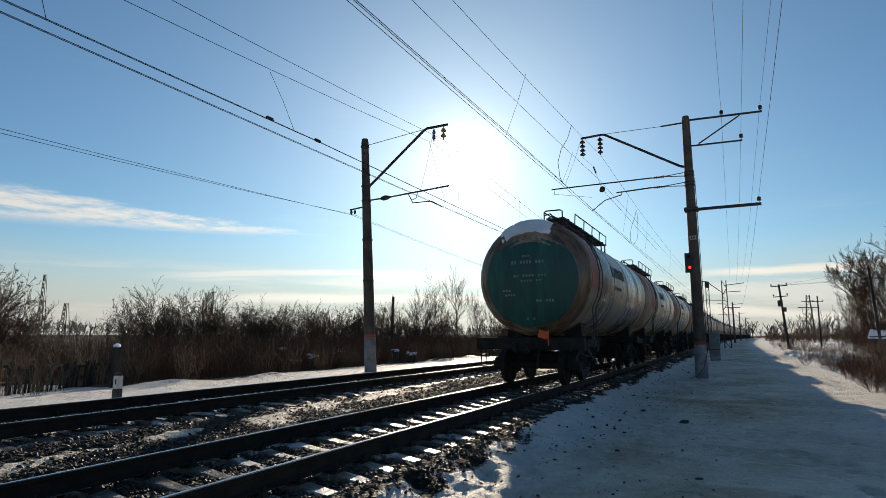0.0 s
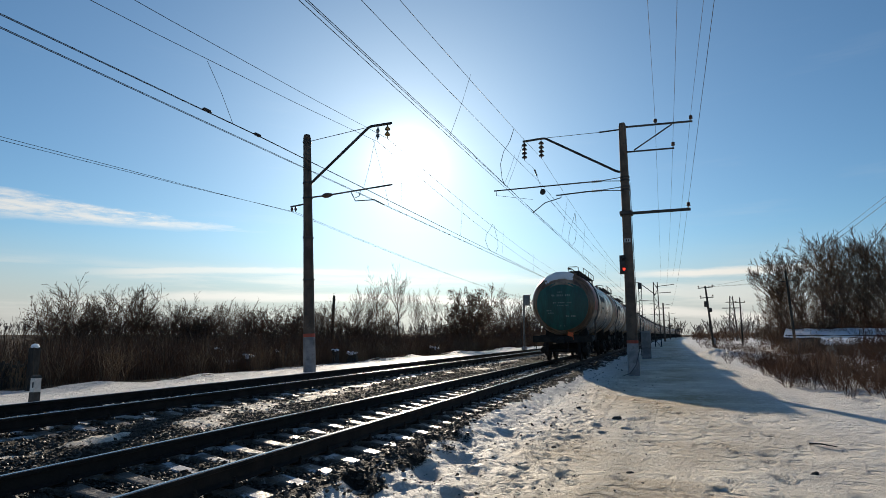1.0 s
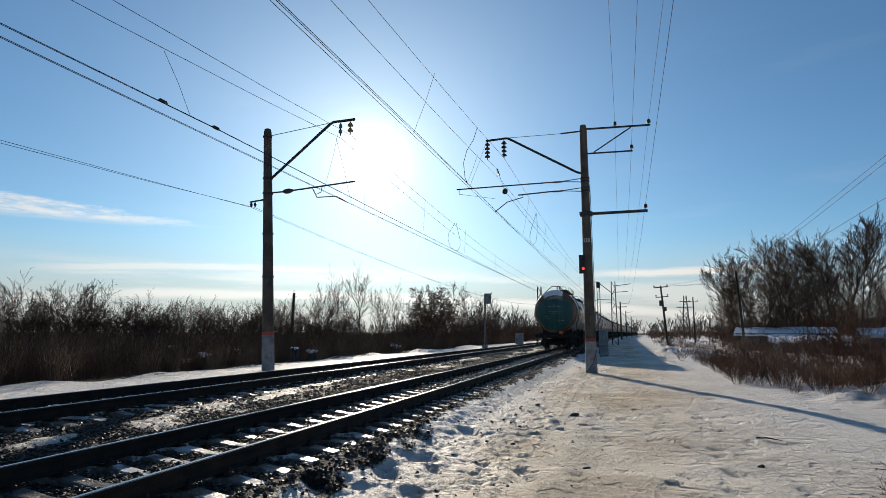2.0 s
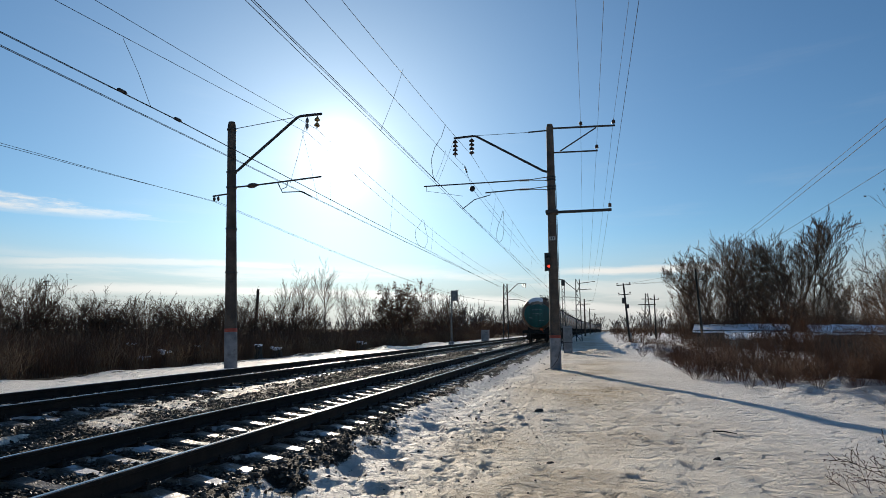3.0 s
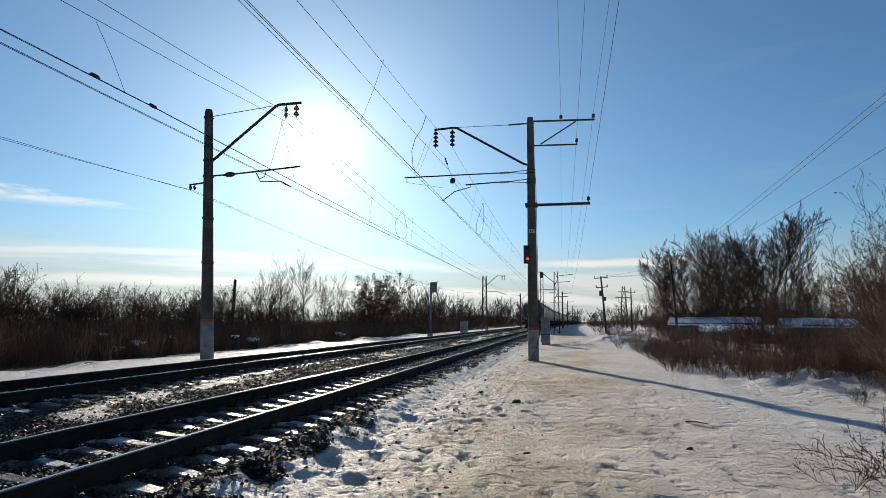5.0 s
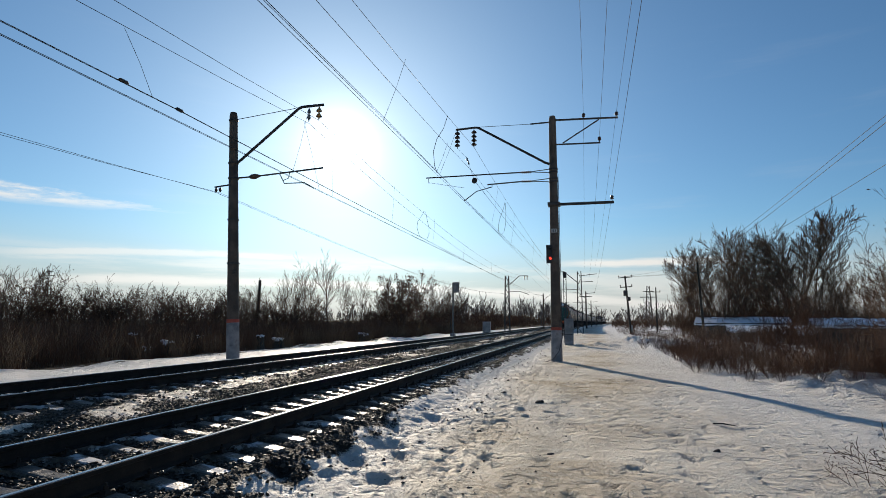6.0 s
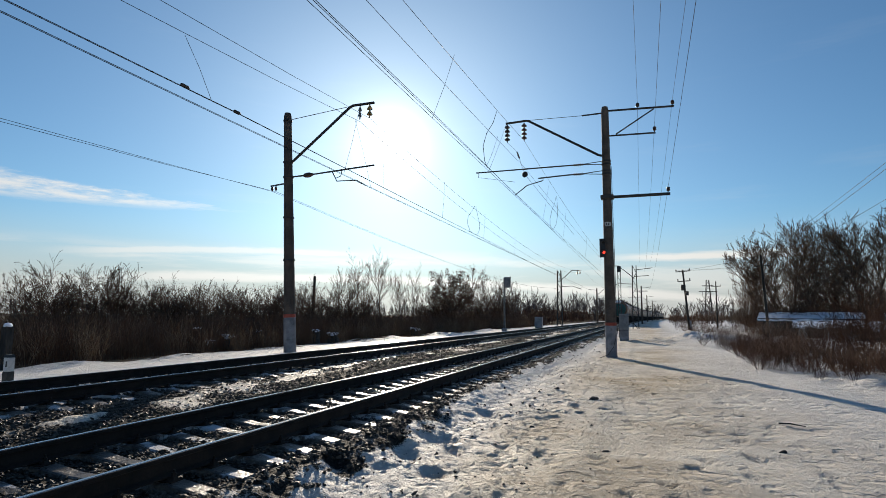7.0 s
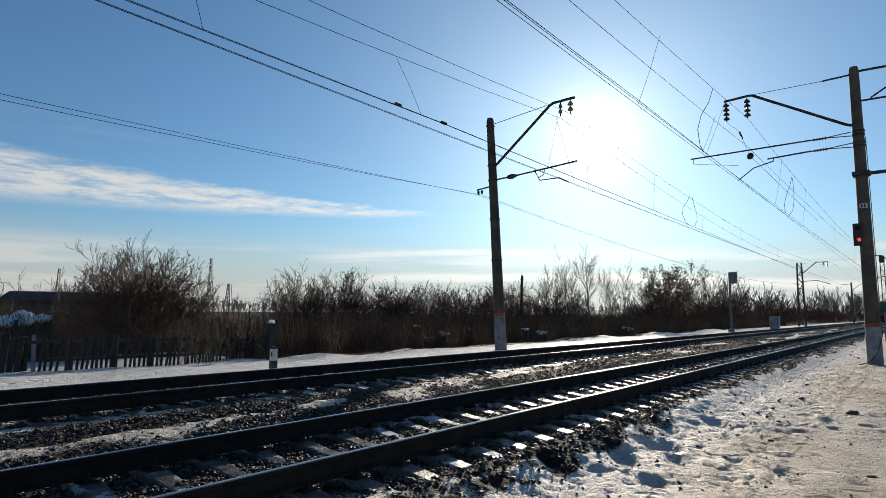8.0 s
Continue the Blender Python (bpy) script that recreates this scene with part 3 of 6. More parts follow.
def east_mast():
    mast = thing("catenary_mast", "tapered concrete catenary mast with brackets, whitewashed foot and red ring", "mast", group="catenary masts")
    y = 26.4
    concrete_pole(mast, (3.49, y, -0.62), (3.48, y, 10.82), 0.245, 0.165)
    br = MB().path([(3.3, y, 8.55), (3.12, y, 8.62), (-0.04, y, 10.55), (-0.2, y, 10.57), (-1.14, y, 10.53)], 0.055, 8)
    part("bracket", br, STEEL, mast, "bent tubular steel bracket")
    part("tie_rod", MB().path([(3.4, y, 10.55), (2.46, y, 10.53)], 0.035, 6).path([(2.46, y, 10.53), (-0.1, y, 10.58)], 0.012, 5), STEEL, mast)
    for x in (-1.07, -0.25):
        mb = MB()
        insulator_string(mb, (x, y, 10.50), 0.92, 4, 0.135)
        part("insulator", mb, PORCELAIN, mast, "string of dark porcelain discs", smooth=True)
    for z, xe, ze in ((8.21, -2.62, 8.21), (7.77, 0.40, 7.72)):
        part("cantilever_tube", MB().path([(1.95, y, z + 0.01), (xe, y, ze)], 0.032, 8), STEEL, mast)
        part("yoke", MB().path([(3.3, y, z + 0.09), (2.5, y, z + 0.02)], 0.018, 6).path([(3.3, y, z - 0.07), (2.5, y, z)], 0.018, 6), STEEL, mast)
        mb = MB()
        prof = [(0.02, 0)] + [p for i in range(5) for p in ((0.03, 0.05 + i * 0.095), (0.075, 0.08 + i * 0.095), (0.03, 0.11 + i * 0.095))] + [(0.02, 0.58)]
        mb.lathe(prof, (2.52, y, z + 0.005), (-1, 0, 0), 10)
        part("rod_insulator", mb, PORCELAIN, mast, smooth=True)
    part("registration_arm", MB().path([(0.62, y, 7.72), (0.62, y, 7.60), (-0.13, y, 7.42), (-0.73, y, 6.98)], 0.022, 8), STEEL, mast)
    part("registration_hook", MB().path([(-2.50, y, 8.2), (-2.50, y, 7.95)], 0.015, 6).path([(-2.50, y, 7.97), (-0.7, y, 7.62)], 0.008, 5), STEEL, mast)
    for z in (8.24, 8.1, 7.80, 7.66, 6.6):
        mb = MB()
        collar(mb, (3.485, y, z), 0.19)
        part("clamp", mb, STEEL, mast)
    part("upper_crossarm", MB().bar((3.55, y, 10.63), (6.42, y, 10.53), 0.07, 0.07), STEEL, mast)
    part("lower_crossarm", MB().bar((3.6, y, 9.45), (5.62, y, 9.40), 0.06, 0.06), STEEL, mast)
    part("crossarm_brace", MB().bar((3.94, y, 9.5), (5.58, y, 10.5), 0.05, 0.05), STEEL, mast)
    part("beam", MB().box((4.75, y, 6.62), (2.75, 0.10, 0.12), bevel=0.012).box((3.49, y, 6.62), (0.56, 0.5, 0.16), bevel=0.02), STEEL, mast, "heavy steel channel beam")
    for x, z in ((4.9, 10.60), (6.36, 10.56), (5.58, 9.44), (6.05, 6.68)):
        mb = MB()
        pin_insulator(mb, x, y, z)
        part("pin_insulator", mb, PORCELAIN, mast, smooth=True)
    plate = part("number_plate", MB().box((3.49, y - 0.205, 5.38), (0.26, 0.012, 0.17)), WHITE, mast, "small white number plate")
    mb = MB()
    for dx in (-0.05, 0.04):
        mb.box((3.49 + dx, y - 0.213, 5.38), (0.05, 0.008, 0.11))
    part("number_bars", mb, BLACK, plate)
    part("earth_wire", MB().path([(3.70, y - 0.08, 8.0), (3.73, y - 0.10, 4.0), (3.75, y - 0.12, 1.3), (3.76, y - 0.12, 0.6), (3.6, y - 0.22, 0.0), (3.35, y - 0.3, -0.35), (3.0, y - 0.6, -0.47)], 0.014, 6), STEEL, mast)
    return mast


def west_mast():
    mast = thing("catenary_mast", "leaning concrete catenary mast with angled bracket and whitewashed foot", "mast", group="catenary masts")
    y = 19.3
    concrete_pole(mast, (-8.05, y, -0.35), (-8.58, y, 9.45), 0.235, 0.155)
    part("bracket", MB().path([(-8.35, y, 7.36), (-8.19, y, 7.46), (-5.72, y, 9.38), (-5.58, y, 9.43), (-4.68, y, 9.44)], 0.055, 8), STEEL, mast, "bent tubular steel bracket")
    part("tie_rod", MB().path([(-8.5, y, 9.16), (-5.85, y, 9.40)], 0.013, 6), STEEL, mast)
    for x, z, n, m in ((-5.28, 9.38, 2, GALV), (-4.86, 9.40, 2, GLASS_INS)):
        mb = MB()
        insulator_string(mb, (x, y, z), 0.56, n, 0.07 if m is GALV else 0.115)
        part("insulator", mb, m, mast, "pair of amber glass discs" if m is GLASS_INS else "pair of dull grey discs", smooth=True)
    part("cantilever_tube", MB().path([(-8.3, y, 6.78), (-7.5, y, 6.80), (-4.62, y, 6.97)], 0.033, 8), STEEL, mast)
    mb = MB()
    mb.lathe([(0.03, 0), (0.09, 0.1), (0.10, 0.2), (0.10, 0.3), (0.06, 0.42), (0.03, 0.5)], (-7.75, y, 6.79), (1, 0, 0.05), 10)
    part("rod_insulator", mb, PORCELAIN, mast, smooth=True)
    part("registration_arm", MB().path([(-6.45, y, 6.88), (-6.30, y, 6.62), (-6.22, y, 6.46), (-5.38, y, 6.44), (-5.02, y, 6.24), (-4.98, y, 6.2)], 0.022, 8).path([(-6.0, y, 6.9), (-6.05, y, 6.65), (-6.25, y, 6.58)], 0.016, 6), STEEL, mast)
    part("small_crossarm", MB().bar((-8.35, y, 6.55), (-9.25, y, 6.47), 0.05, 0.05), STEEL, mast)
    for x in (-9.18, -9.0):
        mb = MB()
        mb.lathe([(0.012, 0), (0.05, 0.05), (0.06, 0.1), (0.035, 0.16), (0.012, 0.2)], (x, y, 6.45), (0, 0, -1), 8)
        part("insulator", mb, PORCELAIN, mast, smooth=True)
    for z in (6.74, 7.36, 9.1, 3.4, 5.1):
        mb = MB()
        collar(mb, (-8.05 - (z + 0.35) / 9.8 * 0.53, y, z), 0.165 + (9 - z) * 0.0085, 0.06)
        part("clamp", mb, STEEL, mast)
    return mast


east_mast()
west_mast()


def lattice_mast(x, y, z, h, arm, field=0.0):
    """A four-legged steel lattice mast with a bracket over the track."""
    mast = thing("lattice_mast", "slender rusty lattice catenary mast with tubular bracket", "mast", group="distant catenary masts")
    w0, w1 = 0.42, 0.27
    for sx in (-1, 1):
        for sy in (-1, 1):
            part("leg", MB().bar((x + sx * w0, y + sy * w0, z), (x + sx * w1, y + sy * w1, z + h), 0.09, 0.09), STEEL, mast)
    n = 9
    for i in range(n):
        a, b = i / n, (i + 1) / n
        wa, wb = w0 + (w1 - w0) * a, w0 + (w1 - w0) * b
        s = 1 if i % 2 else -1
        for sy in (-1, 1):
            part("lacing_bar", MB().bar((x - s * wa, y + sy * wa, z + h * a), (x + s * wb, y + sy * wb, z + h * b), 0.06, 0.06), STEEL, mast)
            part("lacing_bar", MB().bar((x + sy * wa, y - s * wa, z + h * a), (x + sy * wb, y + s * wb, z + h * b), 0.06, 0.06), STEEL, mast)
    part("bracket", MB().path([(x, y, z + h * 0.80), (x + arm * 0.6, y, z + h * 1.0), (x + arm, y, z + h * 1.0)], 0.06, 6), STEEL, mast)
    part("cantilever_tube", MB().path([(x, y, z + h * 0.71), (x + arm * 0.6, y, z + h * 0.72), (x + arm * 1.05, y, z + h * 0.66)], 0.045, 6), STEEL, mast)
    for k in (0.85, 0.97):
        mb = MB()
        insulator_string(mb, (x + arm * k, y, z + h * 1.0), 0.7, 3, 0.13, 8)
        part("insulator", mb, PORCELAIN, mast)
    if field:
        part("crossarm", MB().bar((x, y, z + h * 0.93), (x + field, y, z + h * 0.96), 0.09, 0.09).bar((x, y, z + h * 0.83), (x + field * 0.8, y, z + h * 0.84), 0.09, 0.09), STEEL, mast)
        part("beam", MB().bar((x, y, z + h * 0.60), (x + field * 0.7, y, z + h * 0.60), 0.1, 0.1), STEEL, mast)
    else:
        part("crossarm", MB().bar((x, y, z + h * 0.66), (x - 0.9, y, z + h * 0.68), 0.07, 0.07), STEEL, mast)
    return mast


def far_mast(x, y, z, h, arm):
    """A plain far concrete mast with two arms."""
    mast = thing("catenary_mast", "distant dark concrete catenary mast with two arms", "mast", group="distant catenary masts")
    part("shaft", MB().path([(x, y, z), (x, y, z + h)], [0.25, 0.17], 10), POLE, mast, smooth=True)
    part("bracket", MB().path([(x, y, z + h * 0.8), (x + arm * 0.6, y, z + h * 0.98), (x + arm, y, z + h * 0.98)], 0.06, 6), STEEL, mast)
    part("cantilever_tube", MB().path([(x, y, z + h * 0.7), (x + arm, y, z + h * 0.7)], 0.045, 6), STEEL, mast)
    part("crossarm", MB().bar((x, y, z + h * 0.94), (x - arm * 0.7, y, z + h * 0.97), 0.09, 0.09), STEEL, mast)
    return mast


lattice_mast(-8.1, 94.0, -0.3, 9.0, 3.4)
lattice_mast(3.5, 91.0, -0.6, 9.6, -3.8, 2.6)
for y in (165, 235, 305, 380):
    far_mast(-8.1 + bend(y), y, -0.4, 9.6, 3.4)
    far_mast(3.6 + bend(y), y - 4, -0.5, 10.0, -3.4)


def sag_line(p0, p1, sag, n=14):
    p0, p1 = Vector(p0), Vector(p1)
    out = []
    for i in range(n + 1):
        u = i / n
        p = p0.lerp(p1, u)
        p.z -= sag * (1 - (2 * u - 1) ** 2)
        out.append(p)
    return out


def wire_of(spans, r=0.008):
    pts = []
    for p0, p1, sag in spans:
        pts += sag_line(p0, p1, sag)[1 if pts else 0:]
    return MB().path(pts, r, 5)


def far_spans(x, z, sag):
    """The same wire from mast to mast beyond the second pair."""
    ys = [92, 163, 233, 303, 378]
    return [((x + bend(a), a, z), (x + bend(b), b, z), sag) for a, b in zip(ys, ys[1:])]


def overhead_east():
    line = thing("overhead_line", "thin dark overhead contact wires with droppers above the near track", "overhead line", group="overhead lines")
    part("carrier_wire", wire_of([((-1.0, -40, 9.6), (-0.24, 26.4, 9.58), 0.95), ((-0.24, 26.4, 9.58), (0.2, 92, 9.3), 0.75)] + far_spans(0.2, 9.2, 0.9), 0.0072), WIRE, line)
    part("carrier_wire", wire_of([((-0.7, -40, 8.1), (-0.62, 10, 8.15), 0.15), ((-0.62, 10, 8.15), (-0.35, 26.4, 8.42), 0.05), ((-0.35, 26.4, 8.42), (0.3, 92, 8.6), 0.35)], 0.0072), WIRE, line)
    part("contact_wire", wire_of([((-0.35, -40, 6.95), (-0.73, 26.4, 6.98), 0.06), ((-0.73, 26.4, 6.98), (0.3, 92, 6.6), 0.1)] + far_spans(0.3, 6.5, 0.05), 0.0072), WIRE, line)
    part("contact_wire", wire_of([((-0.25, -40, 6.93), (-0.62, 26.4, 6.98), 0.06), ((-0.62, 26.4, 6.98), (0.36, 92, 6.6), 0.1)], 0.0072), WIRE, line)
    part("contact_wire", wire_of([((0.1, -40, 6.5), (0.0, 13.6, 6.42), 0.04), ((0.0, 13.6, 6.42), (-0.1, 92, 6.2), 0.12)], 0.0072), WIRE, line)
    for a, b in (((-0.30, 15.9, 9.2), (-0.66, 15.0, 6.95)), ((-0.30, 23.0, 9.42), (-0.7, 21.5, 6.97)), ((-0.36, 21.6, 8.36), (-0.68, 21.0, 6.97)), ((-0.2, 33.6, 9.25), (-0.5, 33.0, 6.93)), ((-0.15, 41, 9.06), (-0.35, 40.6, 6.88)),
                 ((-0.05, 55, 8.86), (-0.2, 54.6, 6.8)), ((0.1, 70, 8.9), (0.0, 70, 6.74)), ((-0.45, 2.0, 8.9), (-0.6, 1.8, 6.95))):
        part("dropper", MB().path([a, Vector(a).lerp(Vector(b), 0.5) + Vector((0.02, 0.02, 0)), b], 0.0055, 4), WIRE, line)
    for y0, top, k in ((21.2, 9.3, 1), (37.0, 9.05, 1), (37.2, 9.05, -1)):
        mid = (top + 6.95) / 2
        part("jumper", MB().path([(-0.28, y0, top), (-0.32, y0 - 0.5 * k, mid + 0.5), (-0.42, y0 - 1.1 * k, mid - 0.1), (-0.52, y0 - 1.2 * k, mid - 0.6), (-0.6, y0 - 0.7 * k, 7.1), (-0.62, y0 - 0.2 * k, 6.97)], 0.011, 5), WIRE, line, "slack looping jumper cable")
    mb = MB()
    mb.lathe([(0.03, -0.03), (0.13, -0.03), (0.15, 0), (0.13, 0.03), (0.03, 0.03)], (-0.33, 26.9, 8.08), (0.2, 1, 0), 14)
    part("tension_disc", mb, STEEL, line)
    mb = MB()
    mb.lathe([(0.01, 0), (0.05, 0.06), (0.02, 0.12), (0.05, 0.18), (0.02, 0.24), (0.05, 0.30), (0.01, 0.38)], (-0.5, 25.9, 8.95), (0.25, 0.8, -1.0), 8)
    part("strain_insulator", mb, PORCELAIN, line)
    part("strain_wire", MB().path([(-1.07, 26.4, 9.58), (-0.5, 25.9, 8.95), (-0.33, 26.9, 8.08), (-0.1, 45, 7.6)], 0.008, 4), WIRE, line)
    for y in (4.6, 3.9):
        mb = MB()
        mb.lathe([(0.012, 0), (0.04, 0.05), (0.04, 0.22), (0.012, 0.28)], (-0.56, y, 6.97), (0, 1, 0), 8)
        part("wire_clamp", mb, STEEL, line)
    return line


def overhead_west():
    line = thing("overhead_line", "thin dark overhead wires with droppers above the far track", "overhead line", group="overhead lines")
    part("carrier_wire", wire_of([((-4.9, -55, 8.9), (-4.86, 19.3, 8.84), 1.55), ((-4.86, 19.3, 8.84), (-4.6, 94, 8.6), 1.5)] + far_spans(-4.4, 8.9, 0.9), 0.0072), WIRE, line)
    part("carrier_wire", wire_of([((-4.9, -55, 8.3), (-5.27, 19.3, 8.75), 1.75), ((-5.27, 19.3, 8.75), (-4.9, 94, 8.4), 1.8)], 0.0072), WIRE, line)
    part("contact_wire", wire_of([((-4.9, -55, 6.0), (-4.9, 12, 6.49), 0.0), ((-4.9, 12, 6.49), (-4.95, 94, 6.0), 0.02)] + far_spans(-4.5, 6.1, 0.03), 0.0072), WIRE, line)
    part("contact_wire", wire_of([((-4.85, -55, 5.9), (-4.87, 12, 6.46), 0.0), ((-4.87, 12, 6.46), (-4.9, 94, 5.98), 0.02)], 0.0072), WIRE, line)
    part("contact_wire", wire_of([((-4.9, -55, 6.45), (-4.98, 19.3, 6.2), 0.02), ((-4.98, 19.3, 6.2), (-4.4, 94, 6.1), 0.05)], 0.0072), WIRE, line)
    part("contact_wire", wire_of([((-4.84, -55, 6.40), (-4.92, 19.3, 6.2), 0.02), ((-4.92, 19.3, 6.2), (-4.34, 94, 6.1), 0.05)], 0.0072), WIRE, line)
    for a, b in (((-5.15, 10.2, 7.86), (-4.9, 10.9, 6.49)), ((-5.05, 4.6, 7.5), (-4.9, 4.9, 6.42)), ((-4.86, 18.4, 8.78), (-4.95, 17.6, 6.3)), ((-4.86, 20.4, 8.75), (-4.95, 20.9, 6.25)),
                 ((-5.27, 18.9, 8.7), (-5.0, 19.8, 6.25)), ((-4.82, 28, 8.3), (-4.93, 28, 6.38)), ((-4.78, 36, 7.95), (-4.9, 36, 6.3)), ((-4.75, 45, 7.6), (-4.8, 45, 6.2)), ((-4.7, 58, 7.3), (-4.7, 58, 6.2))):
        part("dropper", MB().path([a, Vector(a).lerp(Vector(b), 0.5) + Vector((0.02, 0.02, 0)), b], 0.0055, 4), WIRE, line)
    for y0, k in ((33.6, 1), (33.9, -1)):
        part("jumper", MB().path([(-4.8, y0, 8.02), (-4.84, y0 - 0.5 * k, 7.6), (-4.88, y0 - 1.1 * k, 7.2), (-4.9, y0 - 1.2 * k, 6.8), (-4.9, y0 - 0.7 * k, 6.42), (-4.9, y0 - 0.1 * k, 6.34)], 0.011, 5), WIRE, line, "slack looping jumper cable")
    for y in (9.9, 11.7):
        mb = MB()
        mb.lathe([(0.012, 0), (0.045, 0.05), (0.045, 0.22), (0.012, 0.28)], (-4.9, y, 6.5), (0, 1, 0), 8)
        part("wire_clamp", mb, STEEL, line)
    return line


def side_wires():
    east = thing("feeder_line", "three pairs of thin feeder wires on pin insulators", "power line", group="power lines")
    for x, z in ((4.9, 10.86), (5.58, 9.7), (6.36, 10.82), (6.05, 6.94)):
        x2 = x if z > 7 else 6.3
        part("feeder_wire", wire_of([((x2, -40, z + (0 if z > 7 else 3.2)), (x, 26.4, z), 0.6 if z > 7 else 0.1), ((x, 26.4, z), (x - 0.6, 91, z - 1.6), 0.9)], 0.006), WIRE, east)
    west = thing("feeder_line", "two slack wires on the outer side of the mast", "power line", group="power lines")
    for x, dz in ((-9.18, 0.0), (-9.0, -0.02)):
        part("feeder_wire", wire_of([((x + 0.15, -55, 6.4 + dz * 12), (x, 19.3, 6.25 + dz), 0.95 - dz * 8), ((x, 19.3, 6.25 + dz), (x, 94, 5.9), 1.0)], 0.0065), WIRE, west)


overhead_east()
overhead_west()
side_wires()


# ---- signals, cabinets, post ----
def mast_signal():
    s = thing("railway_signal", "black signal head with a lit red lamp on the concrete mast", "signal")
    x, y = 3.26, 26.25
    part("background_plate", MB().box((x, y, 4.32), (0.30, 0.03, 0.84), bevel=0.008), SIGNAL, s)
    part("housing", MB().box((x, y + 0.12, 4.32), (0.24, 0.2, 0.72), bevel=0.03), SIGNAL, s)
    for z, m, n in ((4.54, SIGNAL, "lens"), (4.12, RED_LAMP, "lamp")):
        part(n, MB().lathe([(0.058, 0), (0.052, 0.015), (0.03, 0.025)], (x + 0.03, y - 0.016, z), (0, -1, 0), 14), m, s, "lit red lamp" if m is RED_LAMP else "")
        hood = MB()
        for i in range(9):
            a = radians(-10 + i * 25)
            hood.box((x + 0.02 + 0.085 * math.cos(a), y - 0.09, z + 0.085 * math.sin(a)), (0.012, 0.15, 0.042), Matrix.Rotation(-a, 3, "Y"))
        part("hood", hood, SIGNAL, s)
    for z in (4.6, 4.05):
        part("bracket", MB().bar((x + 0.08, y + 0.12, z), (3.48, y + 0.15, z), 0.05, 0.05), STEEL, s)


def far_signal():
    s = thing("railway_signal", "tall signal seen from behind on a pale pipe mast", "signal")
    x, y = -8.0, 55.0
    part("pipe_mast", MB().path([(x, y, -0.4), (x, y, 5.0)], [0.10, 0.085], 12), GALV, s, smooth=True)
    part("foundation", MB().box((x, y, -0.1), (0.5, 0.5, 0.5), taper=0.8, bevel=0.03), POLE_PAINT, s)
    part("head", MB().box((x + 0.36, y - 0.1, 4.55), (0.5, 0.3, 0.92), bevel=0.05).box((x + 0.36, y - 0.28, 4.55), (0.66, 0.04, 1.02), bevel=0.01), GALV, s)
    for z in (4.85, 4.2):
        part("bracket", MB().bar((x, y, z), (x + 0.4, y, z), 0.05, 0.05), STEEL, s)
    part("ladder", MB().bar((x - 0.15, y - 0.5, -0.2), (x - 0.15, y - 0.15, 4.6), 0.03, 0.03).bar((x + 0.15, y - 0.5, -0.2), (x + 0.15, y - 0.15, 4.6), 0.03, 0.03), STEEL, s)


def near_signal_mast():
    s = thing("railway_signal", "slim dark lattice signal mast with a small head", "signal")
    x, y = 2.95, 50.0
    for dx in (-0.11, 0.11):
        part("leg", MB().bar((x + dx, y, -0.5), (x + dx, y, 5.0), 0.05, 0.05), STEEL, s)
    mb = MB()
    for i in range(16):
        z = -0.2 + i * 0.32
        k = 0.11 if i % 2 else -0.11
        mb.bar((x - k, y, z), (x + k, y, z + 0.32), 0.025, 0.025)
    part("lacing", mb, STEEL, s)
    part("head", MB().box((x, y, 5.25), (0.3, 0.3, 0.5), bevel=0.04), SIGNAL, s)


def cabinet(x, y, z, w, d, h, label, legs):
    c = thing("relay_cabinet", label, "cabinet", group="trackside cabinets")
    part("body", MB().box((x, y, z + h / 2 + legs), (w, d, h), bevel=0.02), CABINET, c)
    part("roof", MB().box((x, y, z + h + legs + 0.025), (w + 0.08, d + 0.08, 0.05), taper=0.92), CABINET, c)
    part("door", MB().box((x, y - d / 2 - 0.008, z + h * 0.5 + legs), (w * 0.86, 0.014, h * 0.9), bevel=0.005), CABINET, c)
    part("handle", MB().box((x + w * 0.32, y - d / 2 - 0.03, z + h * 0.5 + legs), (0.025, 0.03, 0.14)), STEEL, c)
    part("plinth", MB().box((x, y, z + legs / 2 - 0.05), (w * 0.96, d * 0.96, legs + 0.1), bevel=0.01), POLE_PAINT, c)
    part("seam", MB().box((x, y, z + legs + 0.01), (w + 0.01, d + 0.01, 0.035)), RUST, c)


mast_signal()
far_signal()
near_signal_mast()
cabinet(3.42, 44.5, -0.52, 0.64, 0.62, 1.15, "grey steel relay cabinet on a painted plinth", 0.85)
cabinet(-8.0, 74.0, -0.25, 0.95, 0.6, 1.35, "small pale relay cabinet beside the far track", 0.1)


def line_post():
    p = thing("marker_post", "short white concrete post with black foot and cap", "marker post")
    x, y = -7.57, 8.49
    part("shaft", MB().box((x, y, 0.22), (0.135, 0.135, 0.30), bevel=0.012), WHITE, p)
    part("foot", MB().box((x, y, -0.13), (0.145, 0.145, 0.42), bevel=0.01), BLACK, p, "black-painted foot")
    part("cap", MB().box((x, y, 0.395), (0.15, 0.15, 0.06), taper=0.7), BLACK, p, "black cap")
    part("number_bar", MB().box((x + 0.02, y - 0.071, 0.23), (0.035, 0.006, 0.12)), BLACK, p)


line_post()


# ---- train ----
TANK_Z, TANK_R = 2.86, 1.6
CAR = 12.02


